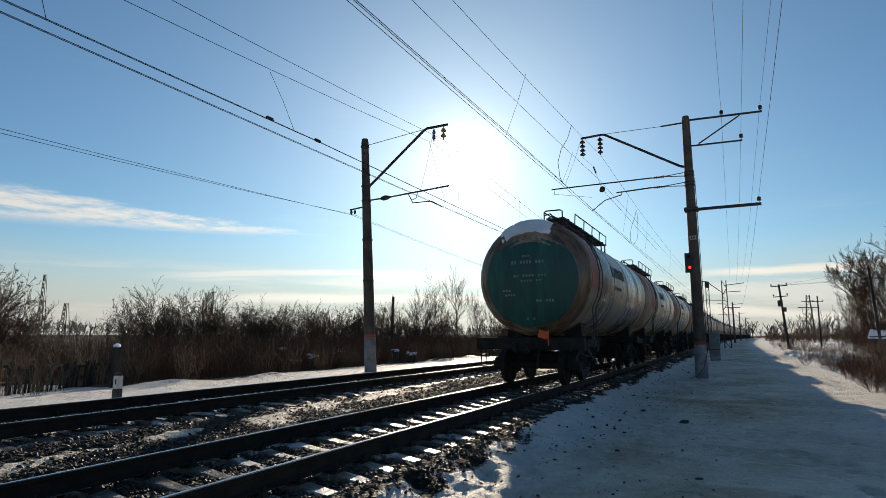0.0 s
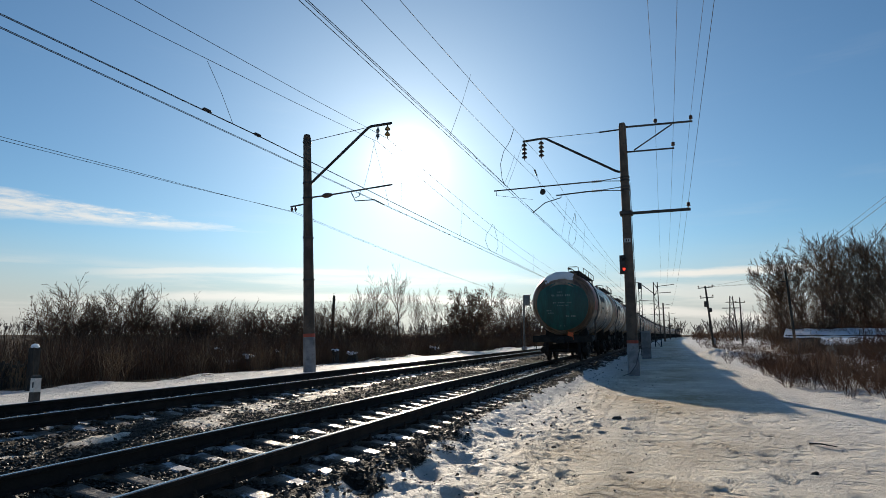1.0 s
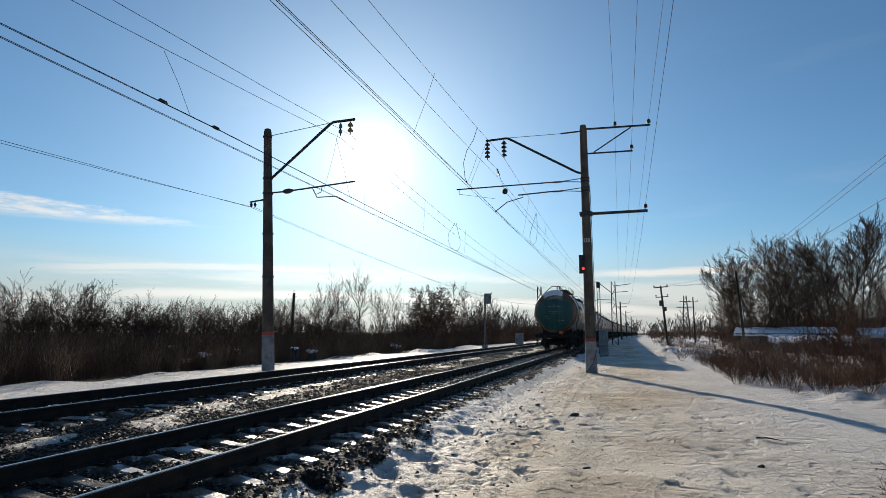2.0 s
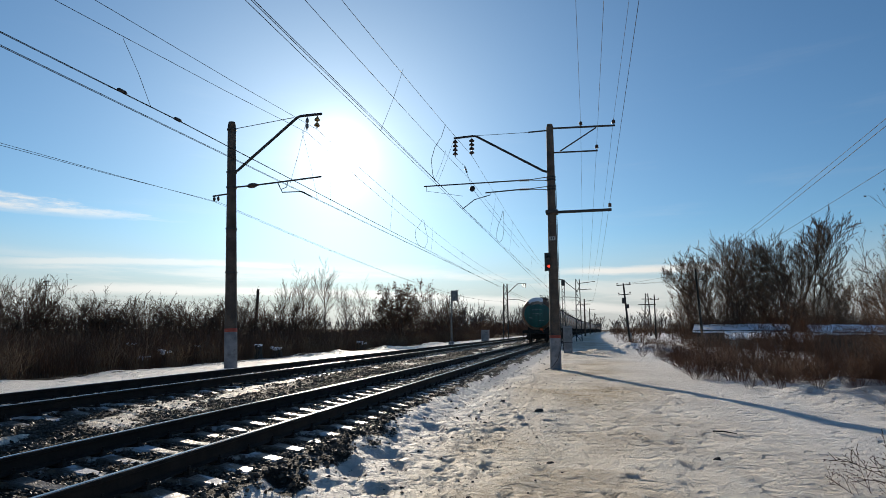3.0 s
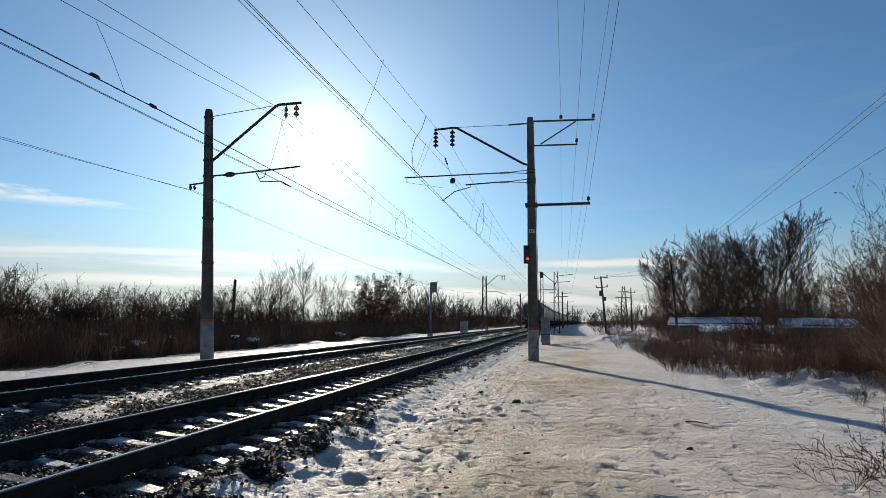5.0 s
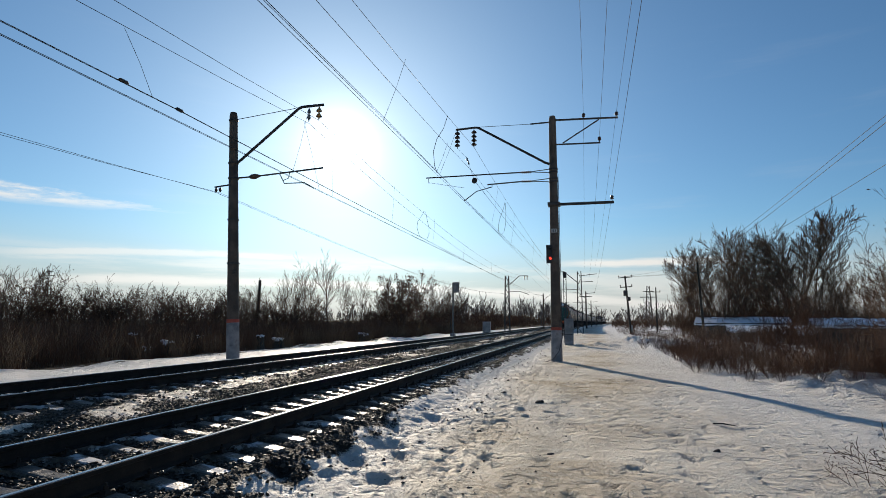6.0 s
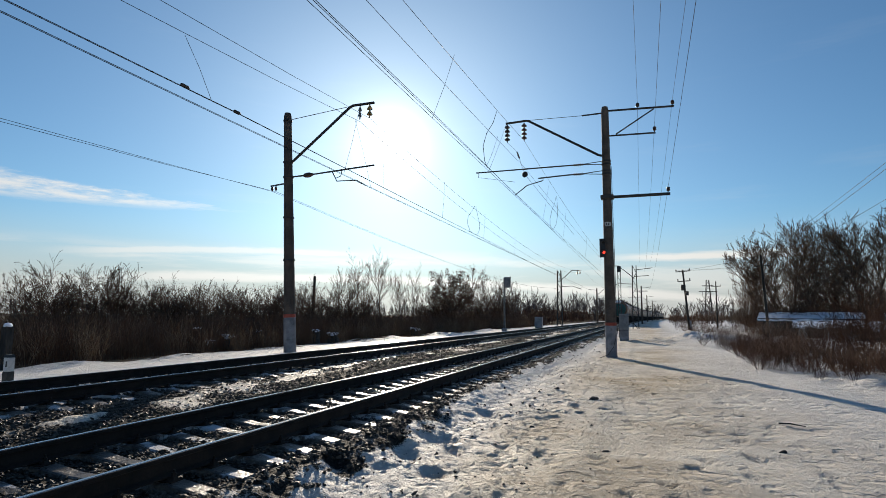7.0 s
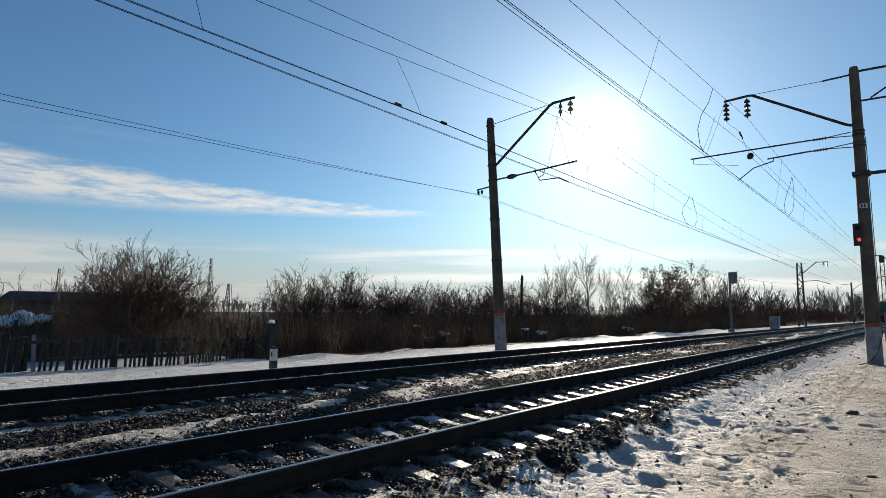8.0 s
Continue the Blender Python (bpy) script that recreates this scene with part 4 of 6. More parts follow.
def wheelset_mesh():
    mb = MB()
    mb.lathe([(0.08, -0.95), (0.08, 0.95)], (0, 0, 0), (1, 0, 0), 10)
    for s in (-1, 1):
        prof = [(0.10, 0.0), (0.20, 0.02), (0.42, 0.035), (0.475, 0.0), (0.475, 0.10), (0.505, 0.115), (0.505, 0.135), (0.40, 0.135), (0.20, 0.10), (0.10, 0.12)]
        mb.lathe([(r, -h) for r, h in prof], (s * 0.86, 0, 0), (s, 0, 0), 22)
        for k in range(3):
            a = 2.1 * k
            mb.box((s * 0.84, 0.28 * math.cos(a), 0.28 * math.sin(a)), (0.03, 0.1, 0.1))
    return mb.mesh("wheelset", BOGIE)


WHEELSET = wheelset_mesh()


def dished(y0, sign, grow=0.0, rmax=TANK_R, steps=7, depth=0.42):
    """Profile of a tank end: (radius, distance from the end)."""
    return [(rmax * math.sin(math.pi / 2 * i / steps) + grow, sign * depth * (1 - math.cos(math.pi / 2 * i / steps))) for i in range(steps + 1)]


def tank_car():
    """A four-axle tank car; its rear coupler face is the origin, it runs along +y, rail top is z = 0."""
    car = thing("tank_car", "grimy pale railway tank car with dark green end and snow on top", "tank car", group="tank cars of the train")
    y0, y1 = 0.72, CAR - 0.72
    mb = MB()
    end = [(max(0.02, r), h) for r, h in dished(0, 1)]
    prof = end + [(TANK_R, 3.4), (TANK_R, 3.6), (TANK_R, 6.9)] + [(r, (y1 - y0) - h) for r, h in reversed(end)]
    mb.lathe(prof, (0, y0, TANK_Z), (0, 1, 0), 44)
    tank = part("tank", mb, TANK, car, "grimy pale grey cylindrical tank", smooth=True)
    for y in (2.0, 4.3, 6.6, 8.9):
        b = MB()
        b.lathe([(TANK_R, 0), (TANK_R + 0.012, 0.005), (TANK_R + 0.012, 0.085), (TANK_R, 0.09)], (0, y, TANK_Z), (0, 1, 0), 44)
        part("hoop", b, TANK, tank, smooth=True)
    for yy, s in ((y0, 1), (y1, -1)):
        g = MB()
        pr = []
        for i in range(8):
            r = 1.30 * i / 7
            d = 0.42 * (1 - math.sqrt(max(0.0, 1 - (r / TANK_R) ** 2)))
            pr.append((max(r, 0.02), d - 0.012))
        g.lathe([(r, h) for r, h in pr] + [(1.30, pr[-1][1] + 0.03)], (0, yy, TANK_Z - 0.06), (0, s, 0), 40)
        green = part("end_panel", g, TANK_GREEN, car, "dark green painted tank end with streaks", smooth=True)
        if s == 1:
            t = MB()
            for x, z, w, h in ((-0.05, 0.62, 0.34, 0.05), (-0.05, 0.45, 0.95, 0.09), (0.02, 0.08, 0.95, 0.06), (0.05, -0.06, 0.6, 0.05), (-0.62, -0.32, 0.36, 0.05), (-0.60, -0.44, 0.4, 0.05), (0.42, -0.6, 0.5, 0.07), (0.0, -1.08, 0.28, 0.06)):
                k = max(3, int(w / 0.08))
                for i in range(k):
                    if (i * 7 + k) % 5:
                        xx = x - w / 2 + (i + 0.5) * w / k
                        d = 0.42 * (1 - math.sqrt(max(0.0, 1 - (xx * xx + z * z) / TANK_R ** 2)))
                        t.box((xx, yy + d - 0.016, TANK_Z - 0.06 + z), (w / k * 0.62, 0.012, h))
            tagged(part("stencil_bars", t, LETTER_WHITE, green, "worn white stencilled bars"), kind="stuff")
    # red lead patch, its red partly painted-in lens flare, with the ladder in front of it
    def shell(a0, a1, ya, yb, off, n=8):
        m = MB()
        for i in range(n + 1):
            a = radians(a0 + (a1 - a0) * i / n)
            for y in (ya, yb):
                for r in (TANK_R - 0.02, TANK_R + off):
                    m.v.append((r * math.cos(a), y, TANK_Z + r * math.sin(a)))
        for i in range(n):
            b = i * 4
            m.f += [(b + 1, b + 3, b + 7, b + 5), (b, b + 1, b + 5, b + 4), (b + 2, b + 6, b + 7, b + 3)]
        m.f += [(0, 2, 3, 1), (n * 4, n * 4 + 1, n * 4 + 3, n * 4 + 2)]
        return m
    part("red_patch", shell(-12, 74, y0 + 0.44, y0 + 1.55, 0.012, 14), TANK_RED, car, "faded red painted band with reddish lens flare painted in", smooth=True)
    part("snow_cap", snow_cap(y0, y1), SNOW, car, "crust of snow on top of the tank", smooth=True)
    for side in (-1, 1):
        t = MB()
        for i in range(8):
            a = radians(14 if side > 0 else 166)
            t.box((TANK_R * math.cos(a) * 1.004, 4.2 + i * 0.26, TANK_Z + TANK_R * math.sin(a) * 1.004), (0.012, 0.15, 0.34), Matrix.Rotation(-a if side > 0 else math.pi - a, 3, "Y"))
        for i in range(4):
            a = radians(-4 if side > 0 else 184)
            t.box((TANK_R * math.cos(a) * 1.004, 4.4 + i * 0.3, TANK_Z + TANK_R * math.sin(a) * 1.004), (0.012, 0.2, 0.1), Matrix.Rotation(-a, 3, "Y"))
        tagged(part("side_bars", t, LETTER_BLACK, car, "black stencilled bars"), kind="stuff")
    # top walkway, rails and hatch
    zt = TANK_Z + TANK_R
    w = MB()
    for k in range(3):
        w.box((0.42 + k * 0.18, 4.0, zt + 0.05), (0.15, 5.4, 0.035))
    for y in (1.5, 3.0, 4.5, 6.0, 6.6):
        w.bar((0.3, y, zt + 0.01), (0.94, y, zt + 0.01), 0.05, 0.05).bar((0.88, y, zt + 0.02), (0.88, y, zt - 0.27), 0.04, 0.04)
    part("walkway", w, STEEL, car, "narrow plank walkway on brackets")
    r = MB()
    posts = (2.2, 3.3, 4.4, 5.5, 6.6)
    for y in posts:
        r.path([(0.92, y, zt), (0.94, y, zt + 0.30)], 0.018, 6)
    for dz in (0.30,):
        r.path([(0.94, y, zt + dz) for y in posts], 0.018, 6)
    r.path([(0.28, 1.32, zt - 0.02), (0.28, 1.32, zt + 0.24), (0.34, 1.32, zt + 0.28), (0.74, 1.32, zt + 0.28), (0.8, 1.32, zt + 0.24), (0.8, 1.32, zt - 0.2)], 0.02, 6)
    r.path([(0.28, 1.34, zt + 0.24), (0.3, 2.2, zt + 0.24), (0.3, 2.2, zt + 0.02)], 0.018, 6)
    part("handrail", r, STEEL, car)
    part("hatch", MB().lathe([(0.30, -0.05), (0.30, 0.16), (0.36, 0.17), (0.36, 0.21), (0.25, 0.28), (0.06, 0.31)], (0, 6.0, zt), n=22), TANK, car, smooth=True)
    lad = MB()
    arc = [((TANK_R + 0.1) * math.cos(radians(a)), TANK_Z + (TANK_R + 0.1) * math.sin(radians(a))) for a in range(-30, 76, 12)]
    for y in (1.62, 2.0):
        lad.path([(1.50, y, 0.95)] + [(x, y, z) for x, z in arc] + [(0.36, y, zt + 0.26), (0.2, y, zt + 0.22)], 0.02, 6)
    for x, z in [(1.50, 1.1), (1.5, 1.4), (1.48, 1.7)] + arc:
        lad.path([(x, 1.62, z), (x, 2.0, z)], 0.014, 6)
    part("ladder", lad, STEEL, car, "thin dark steel ladder")
    # underframe
    f = MB()
    f.box((0, CAR / 2, 1.02), (0.42, CAR - 1.2, 0.34), bevel=0.02)
    for y in (0.62, CAR - 0.62):
        f.box((0, y, 1.06), (2.95, 0.14, 0.30), bevel=0.015)
    for y in (2.11, CAR - 2.11):
        f.box((0, y, 1.12), (2.75, 0.42, 0.28), bevel=0.02)
        for s in (-1, 1):
            f.box((s * 0.85, y, 1.42), (0.5, 0.42, 0.42), taper=0.85)
    for s in (-1, 1):
        f.box((s * 1.33, 1.35, 1.06), (0.1, 1.3, 0.2)).box((s * 1.33, CAR - 1.35, 1.06), (0.1, 1.3, 0.2))
    part("underframe", f, BOGIE, car)
    for s in (-1, 1):
        for y in (0.72, CAR - 1.06):
            steps = MB()
            steps.path([(s * 1.42, y, 1.15), (s * 1.42, y, 0.45)], 0.016, 5).path([(s * 1.42, y + 0.34, 1.15), (s * 1.42, y + 0.34, 0.45)], 0.016, 5)
            for z in (0.45, 0.75):
                steps.box((s * 1.42, y + 0.17, z), (0.1, 0.36, 0.025))
            part("footstep", steps, BOGIE, car)
    for y, s in ((0.0, -1), (CAR, 1)):
        c = MB().box((0, y - s * 0.42, 0.98), (0.2, 0.7, 0.22), bevel=0.03).box((0, y - s * 0.08, 0.98), (0.36, 0.2, 0.32), bevel=0.06).box((0.16 * s, y + s * 0.03, 0.98), (0.1, 0.16, 0.28), bevel=0.03)
        part("coupler", c, BOGIE, car)
    part("brake_hose", MB().path([(0.32, 0.58, 0.95), (0.33, 0.4, 0.85), (0.32, 0.3, 0.6), (0.3, 0.32, 0.42)], 0.03, 8), BOGIE, car)
    part("brake_cylinder", MB().lathe([(0.05, 0), (0.18, 0.03), (0.18, 0.42), (0.05, 0.46)], (0.6, 5.2, 0.85), (0, 1, 0), 14), BOGIE, car)
    for yc in (2.11, CAR - 2.11):
        bog = part("bogie", MB().box((0, yc, 0.68), (2.1, 0.42, 0.30), bevel=0.04), BOGIE, car)
        for s in (-1, 1):
            m = MB()
            x = s * 1.02
            m.bar((x, yc - 0.92, 0.66), (x, yc - 0.42, 0.90), 0.16, 0.15).bar((x, yc + 0.92, 0.66), (x, yc + 0.42, 0.90), 0.16, 0.15)
            m.bar((x, yc - 0.92, 0.55), (x, yc - 0.36, 0.30), 0.15, 0.14).bar((x, yc + 0.92, 0.55), (x, yc + 0.36, 0.30), 0.15, 0.14)
            m.box((x, yc, 0.90), (0.18, 0.98, 0.14), bevel=0.02).box((x, yc, 0.28), (0.18, 0.86, 0.12), bevel=0.02)
            for dy in (-0.925, 0.925):
                m.box((x, yc + dy, 0.52), (0.24, 0.34, 0.34), bevel=0.05)
                m.lathe([(0.11, 0), (0.12, 0.02), (0.10, 0.06), (0.03, 0.07)], (x + s * 0.12, yc + dy, 0.5), (s, 0, 0), 12)
            part("side_frame", m, BOGIE, bog)
            sp = MB()
            for dy in (-0.24, 0.0, 0.24):
                sp.lathe([p for i in range(5) for p in ((0.075, i * 0.085), (0.095, i * 0.085 + 0.03), (0.075, i * 0.085 + 0.06))], (x, yc + dy, 0.35), n=10)
            part("spring", sp, BOGIE, bog)
    for yc in (2.11, CAR - 2.11):
        for dy in (-0.925, 0.925):
            w = part("wheelset", WHEELSET, None, car)
            w.location = (0, yc + dy, 0.475)
    return car


def snow_cap(y0, y1):
    """A crust that lies on the crown of the tank and hangs a little over both ends."""
    m = MB()
    lip = (0.15, 0.165, 0.20, 0.25, 0.31, 0.38, 0.46)
    ys = [y0 + d for d in lip] + [y0 + 0.7 + (y1 - y0 - 1.4) * k / 38 for k in range(39)] + [y1 - d for d in reversed(lip)]
    ny, na = len(ys) - 1, 14
    for j, y in enumerate(ys):
        d = min(y - y0, y1 - y)
        c = max(0.0, 1 - d / 0.42)
        w = 33 + 8 * noise.noise(Vector((y * 1.3, 0, 1)))
        for i in range(na + 1):
            a = radians(97 + w - 2 * w * i / na)
            e = math.sin(math.pi * i / na) ** 0.6
            dd = d + (0.05 * noise.noise(Vector((i * 0.55, y0, 7))) if c > 0.4 else 0.0)
            r = TANK_R * math.sqrt(max(0.0, 1 - max(0.0, 1 - dd / 0.42) ** 2))
            thick = 0.055 * e * (0.85 + 0.5 * noise.noise(Vector((i * 0.5, j * 0.5, 3)))) if 0 < j < ny else -0.03
            k = r + thick * (1 - 0.5 * c) - (0.03 if i in (0, na) else 0.0)
            yy = y + (-1 if y - y0 < y1 - y else 1) * thick * c
            m.v.append((k * math.cos(a), yy, TANK_Z + k * math.sin(a)))
    for j in range(ny):
        for i in range(na):
            b = j * (na + 1) + i
            m.f.append((b, b + 1, b + na + 2, b + na + 1))
    return m


TAIL_Y, SPEED, CARS = 14.15, 14.5, 32
FIRST_CAR = tank_car()
TRAIN = [FIRST_CAR] + [copy_thing(FIRST_CAR, pose(0, 0, 0)) for _ in range(CARS - 1)]
part("tail_flag", MB().box((0.42, 0.52, 1.30), (0.26, 0.015, 0.20), Matrix.Rotation(0.25, 3, "Y")).path([(0.55, 0.53, 1.02), (0.55, 0.53, 1.42)], 0.012, 5), FLAG, FIRST_CAR, "small orange-red tail flag")
for c in TRAIN[1:]:
    tagged(c, "grimy pale railway tank car under a crust of snow")
tagged(FIRST_CAR, "last tank car, dark green streaked end, orange tail flag")


def along(s):
    """A pose on the near track, s metres from the camera's side."""
    y = s
    return pose(bend(y + 6), y, 0, 0, 0, -math.degrees(math.atan(slope(y + 6))))


# ---- plants ----
class Bare:
    """A bare shrub or tree of thin tapering branches, as arrays to be placed many times."""

    def __init__(self, seed, h, stems, spread, kids, r0, sides=3, trunk=False, rise=0.25, lean=0.5, fine=0.0025, wild=0.12):
        self.rng = random.Random(seed)
        self.mb = MB()
        self.sides, self.kids, self.rise, self.fine, self.wild = sides, kids, rise, fine, wild
        self.tips = []
        for i in range(stems):
            a = 2 * math.pi * (i + self.rng.random()) / stems
            out = lean * self.rng.uniform(0.25, 1.0) if stems > 1 else 0.05
            d = Vector((math.cos(a) * out, math.sin(a) * out, 1)).normalized()
            base = Vector((math.cos(a), math.sin(a), 0)) * spread * self.rng.random() * 0.25
            self.grow(base - Vector((0, 0, 0.08)), d, h * self.rng.uniform(0.7, 1.0), r0 * self.rng.uniform(0.7, 1.0), 0, trunk)

    def grow(self, p, d, length, r, level, trunk=False):
        rng = self.rng
        n = 5 if level == 0 else (3 if level == 1 else 2)
        pts, radii = [p], [r]
        q = p
        for i in range(n):
            d = (d + Vector((rng.gauss(0, self.wild), rng.gauss(0, self.wild), rng.gauss(self.rise * 0.12, 0.08)))).normalized()
            q = q + d * (length / n)
            pts.append(q)
            radii.append(max(self.fine, r * (1 - 0.8 * (i + 1) / n)))
        self.mb.path(pts, radii, self.sides if level else max(4, self.sides), caps=False)
        self.tips.append(q)
        if level >= len(self.kids):
            return
        k = self.kids[level]
        for i in range(k):
            u = (0.38 if trunk else 0.22) + (0.97 - (0.38 if trunk else 0.22)) * (i + rng.random()) / k
            j = min(n - 1, int(u * n))
            at = pts[j].lerp(pts[j + 1], u * n - j)
            a = rng.uniform(0, 6.28)
            side = d.orthogonal().normalized()
            side = side * math.cos(a) + d.cross(side) * math.sin(a)
            nd = (d * 0.75 + side * rng.uniform(0.45, 0.95) + Vector((0, 0, self.rise))).normalized()
            self.grow(at, nd, length * rng.uniform(0.32, 0.55) * (1.15 - 0.45 * u), max(self.fine * 1.2, r * (1 - 0.75 * u) * 0.6), level + 1)

    def arrays(self):
        return np.array(self.mb.v), self.mb.f


def leaves_at(tips, count, size, seed):
    """Small withered leaves, folded along the middle, near the twig ends."""
    rng = random.Random(seed)
    mb = MB()
    for _ in range(count):
        p = rng.choice(tips) + Vector((rng.gauss(0, 0.08), rng.gauss(0, 0.08), rng.gauss(-0.05, 0.08)))
        m = Euler((rng.uniform(0, 6), rng.uniform(0, 6), rng.uniform(0, 6))).to_matrix()
        s = size * rng.uniform(0.6, 1.3)
        b = len(mb.v)
        for q in ((0, -s, 0), (s * 0.45, 0, s * 0.2), (0, s, 0), (-s * 0.45, 0, s * 0.2)):
            v = p + m @ Vector(q)
            mb.v.append(tuple(v))
        mb.f += [(b, b + 1, b + 2), (b, b + 2, b + 3)]
    return mb


def scatter(name, kinds, spots, material, label, category):
    """One mesh of many plants: spots of x, y, z, turn, size."""
    V, F, n = [], [], 0
    arr = [k.arrays() for k in kinds]
    for i, (x, y, z, a, s) in enumerate(spots):
        v, f = arr[i % len(arr)]
        c, sn = math.cos(a) * s, math.sin(a) * s
        V.append(np.stack([v[:, 0] * c - v[:, 1] * sn + x, v[:, 0] * sn + v[:, 1] * c + y, v[:, 2] * s + z], axis=1))
        F += [tuple(q + n for q in face) for face in f]
        n += len(v)
    me = bpy.data.meshes.new(name)
    me.from_pydata(np.concatenate(V).tolist(), [], F)
    me.materials.append(material)
    return tagged(new(name, me), label, category, kind="stuff")


rng = random.Random(11)


def rough_z(x, y):
    return height(x, y) - 0.03


def shrub(kind_mesh, leaf_mesh, x, y, size, turn, label, category, group):
    s = thing(category.replace(" ", "_"), label, category, (x, y, rough_z(x, y)), group)
    s.rotation_euler, s.scale = (0, 0, turn), (size, size, size)
    part("crown", kind_mesh, None, s)
    if leaf_mesh:
        part("dry_foliage", leaf_mesh, None, s, "few withered brown leaves")
    return s


BUSHES = [Bare(20 + i, 3.4, 15, 1.8, (9, 6, 2), 0.026, lean=0.8, fine=0.006, wild=0.09, rise=0.28) for i in range(3)]
BUSH_MESHES = [b.mb.mesh("crown", TWIG) for b in BUSHES]
BUSH_RED = [b.mb.mesh("crown", TWIG_RED) for b in BUSHES]
BUSH_LEAVES = [leaves_at(b.tips, 420, 0.04, 3).mesh("dry_foliage", DEAD_LEAF) for b in BUSHES]
TREES = [Bare(40 + i, 8.5, 1, 0.3, (17, 9, 6), 0.12, trunk=True, rise=0.4, fine=0.011, wild=0.13) for i in range(3)]
TREES += [Bare(50 + i, 9.5, 3, 0.9, (11, 7, 5), 0.10, trunk=True, rise=0.4, lean=0.35, fine=0.011, wild=0.13) for i in range(3)]
TREES += [Bare(55 + i, 8.8, 1, 0.3, (15, 6, 3), 0.085, trunk=True, rise=0.5, fine=0.009, wild=0.10) for i in range(2)]
TREES += [Bare(57 + i, 8.2, 4, 0.8, (8, 5, 3), 0.055, trunk=True, rise=0.5, lean=0.3, fine=0.009, wild=0.10) for i in range(2)]
TREE_MESHES = [t.mb.mesh("crown", BARK) for t in TREES]
LOW = [Bare(60 + i, 2.6, 6, 1.5, (4, 3), 0.013, lean=0.7, fine=0.007, wild=0.1) for i in range(4)]
BRUSH = [Bare(70 + i, 2.6, 7, 1.6, (5, 3), 0.015, lean=0.7, fine=0.006, wild=0.1) for i in range(4)]
WEEDS = [Bare(80 + i, 0.95, 8, 0.5, (3,), 0.005, lean=0.45, fine=0.003) for i in range(3)]
SMALL = [Bare(90 + i, 1.0, 12, 0.5, (6, 3), 0.008, lean=0.85, fine=0.004) for i in range(3)]
STALKS = [Bare(100 + i, 0.78, 5, 0.6, (6, 2), 0.007, lean=1.7, fine=0.0036, wild=0.13, rise=0.15) for i in range(3)]
STALK_MESHES = [b.mb.mesh("crown", TWIG) for b in STALKS]
STALK_SEEDS = [leaves_at(b.tips, 260, 0.013, 4).mesh("dry_foliage", TWIG) for b in STALKS]
SMALL_MESHES = [b.mb.mesh("crown", TWIG_RED) for b in SMALL]

# the thicket west of the line
for az, dist, size in ((68.5, 24, 1.0), (66.4, 24.5, 1.02), (67.5, 25, 1.1), (70.4, 26, 0.66), (73, 27, 0.5), (76, 26, 0.45), (65.4, 25, 0.86), (54, 34, 0.95), (51.5, 33, 1.08), (49, 35, 1.08), (46.5, 34, 0.85),
                       (43.5, 36, 0.95), (41, 38, 0.9), (38.5, 40, 1.05), (36, 38, 0.95), (33.5, 42, 1.0), (30.5, 44, 1.1), (28, 46, 1.0), (20, 62, 1.2), (16.5, 74, 1.3), (14.5, 80, 1.3), (18, 66, 1.2), (82, 26, 0.6), (86, 27, 0.9)):
    a = radians(az)
    i = rng.randrange(3)
    shrub(BUSH_MESHES[i], BUSH_LEAVES[i], EYE[0] - dist * math.sin(a), dist * math.cos(a), size, rng.uniform(0, 6), "bare brown many-stemmed shrub with a few dry leaves", "shrub", "trackside shrubs")
for az, dist, size, i in ((25.3, 60, 1.08, 6), (28.6, 61, 0.86, 8), (27.2, 62, 0.82, 9), (23.6, 62, 0.72, 8), (22.2, 64, 0.74, 9), (21.2, 66, 0.66, 7), (29.6, 63, 0.66, 7), (35.5, 60, 0.6, 8), (44.0, 50, 0.45, 9), (14.6, 80, 0.82, 9), (13.8, 82, 0.86, 8), (15.4, 82, 0.7, 7), (12.9, 85, 0.7, 9)):
    a = radians(az)
    shrub(TREE_MESHES[i], None, EYE[0] - dist * math.sin(a), dist * math.cos(a), size, rng.uniform(0, 6), "slender bare grey-brown tree without leaves", "tree", "bare trees")
spots = []
while len(spots) < 430:
    x, y = -13.5 - 26 * rng.random() ** 1.4, rng.uniform(1, 120)
    if math.atan2(EYE[0] - x, y) > radians(82):
        continue
    spots.append((x, y, rough_z(x, y), rng.uniform(0, 6), rng.uniform(0.6, 1.15) * (0.72 if x > -16 or radians(55) < math.atan2(EYE[0] - x, y) < radians(65) else 1.0)))
scatter("thicket", BRUSH, spots, TWIG, "dense dark brown leafless thicket", "thicket")
spots = []
while len(spots) < 420:
    x, y = -10.9 - 9 * rng.random() ** 1.7, rng.uniform(8, 95)
    spots.append((x, y, rough_z(x, y), rng.uniform(0, 6), rng.uniform(0.8, 1.6)))
scatter("dry_weeds", WEEDS, spots, DRY_GRASS, "dry straw-coloured weeds at the thicket's edge", "weeds")
spots = [(x, y, rough_z(x, y), rng.uniform(0, 6), rng.uniform(0.3, 0.62)) for x, y in ((-12.6 - 20 * rng.random() ** 1.3, rng.uniform(6, 110)) for _ in range(240))]
scatter("red_brush", LOW, spots, TWIG_RED, "reddish brown leafless brushwood", "brushwood")



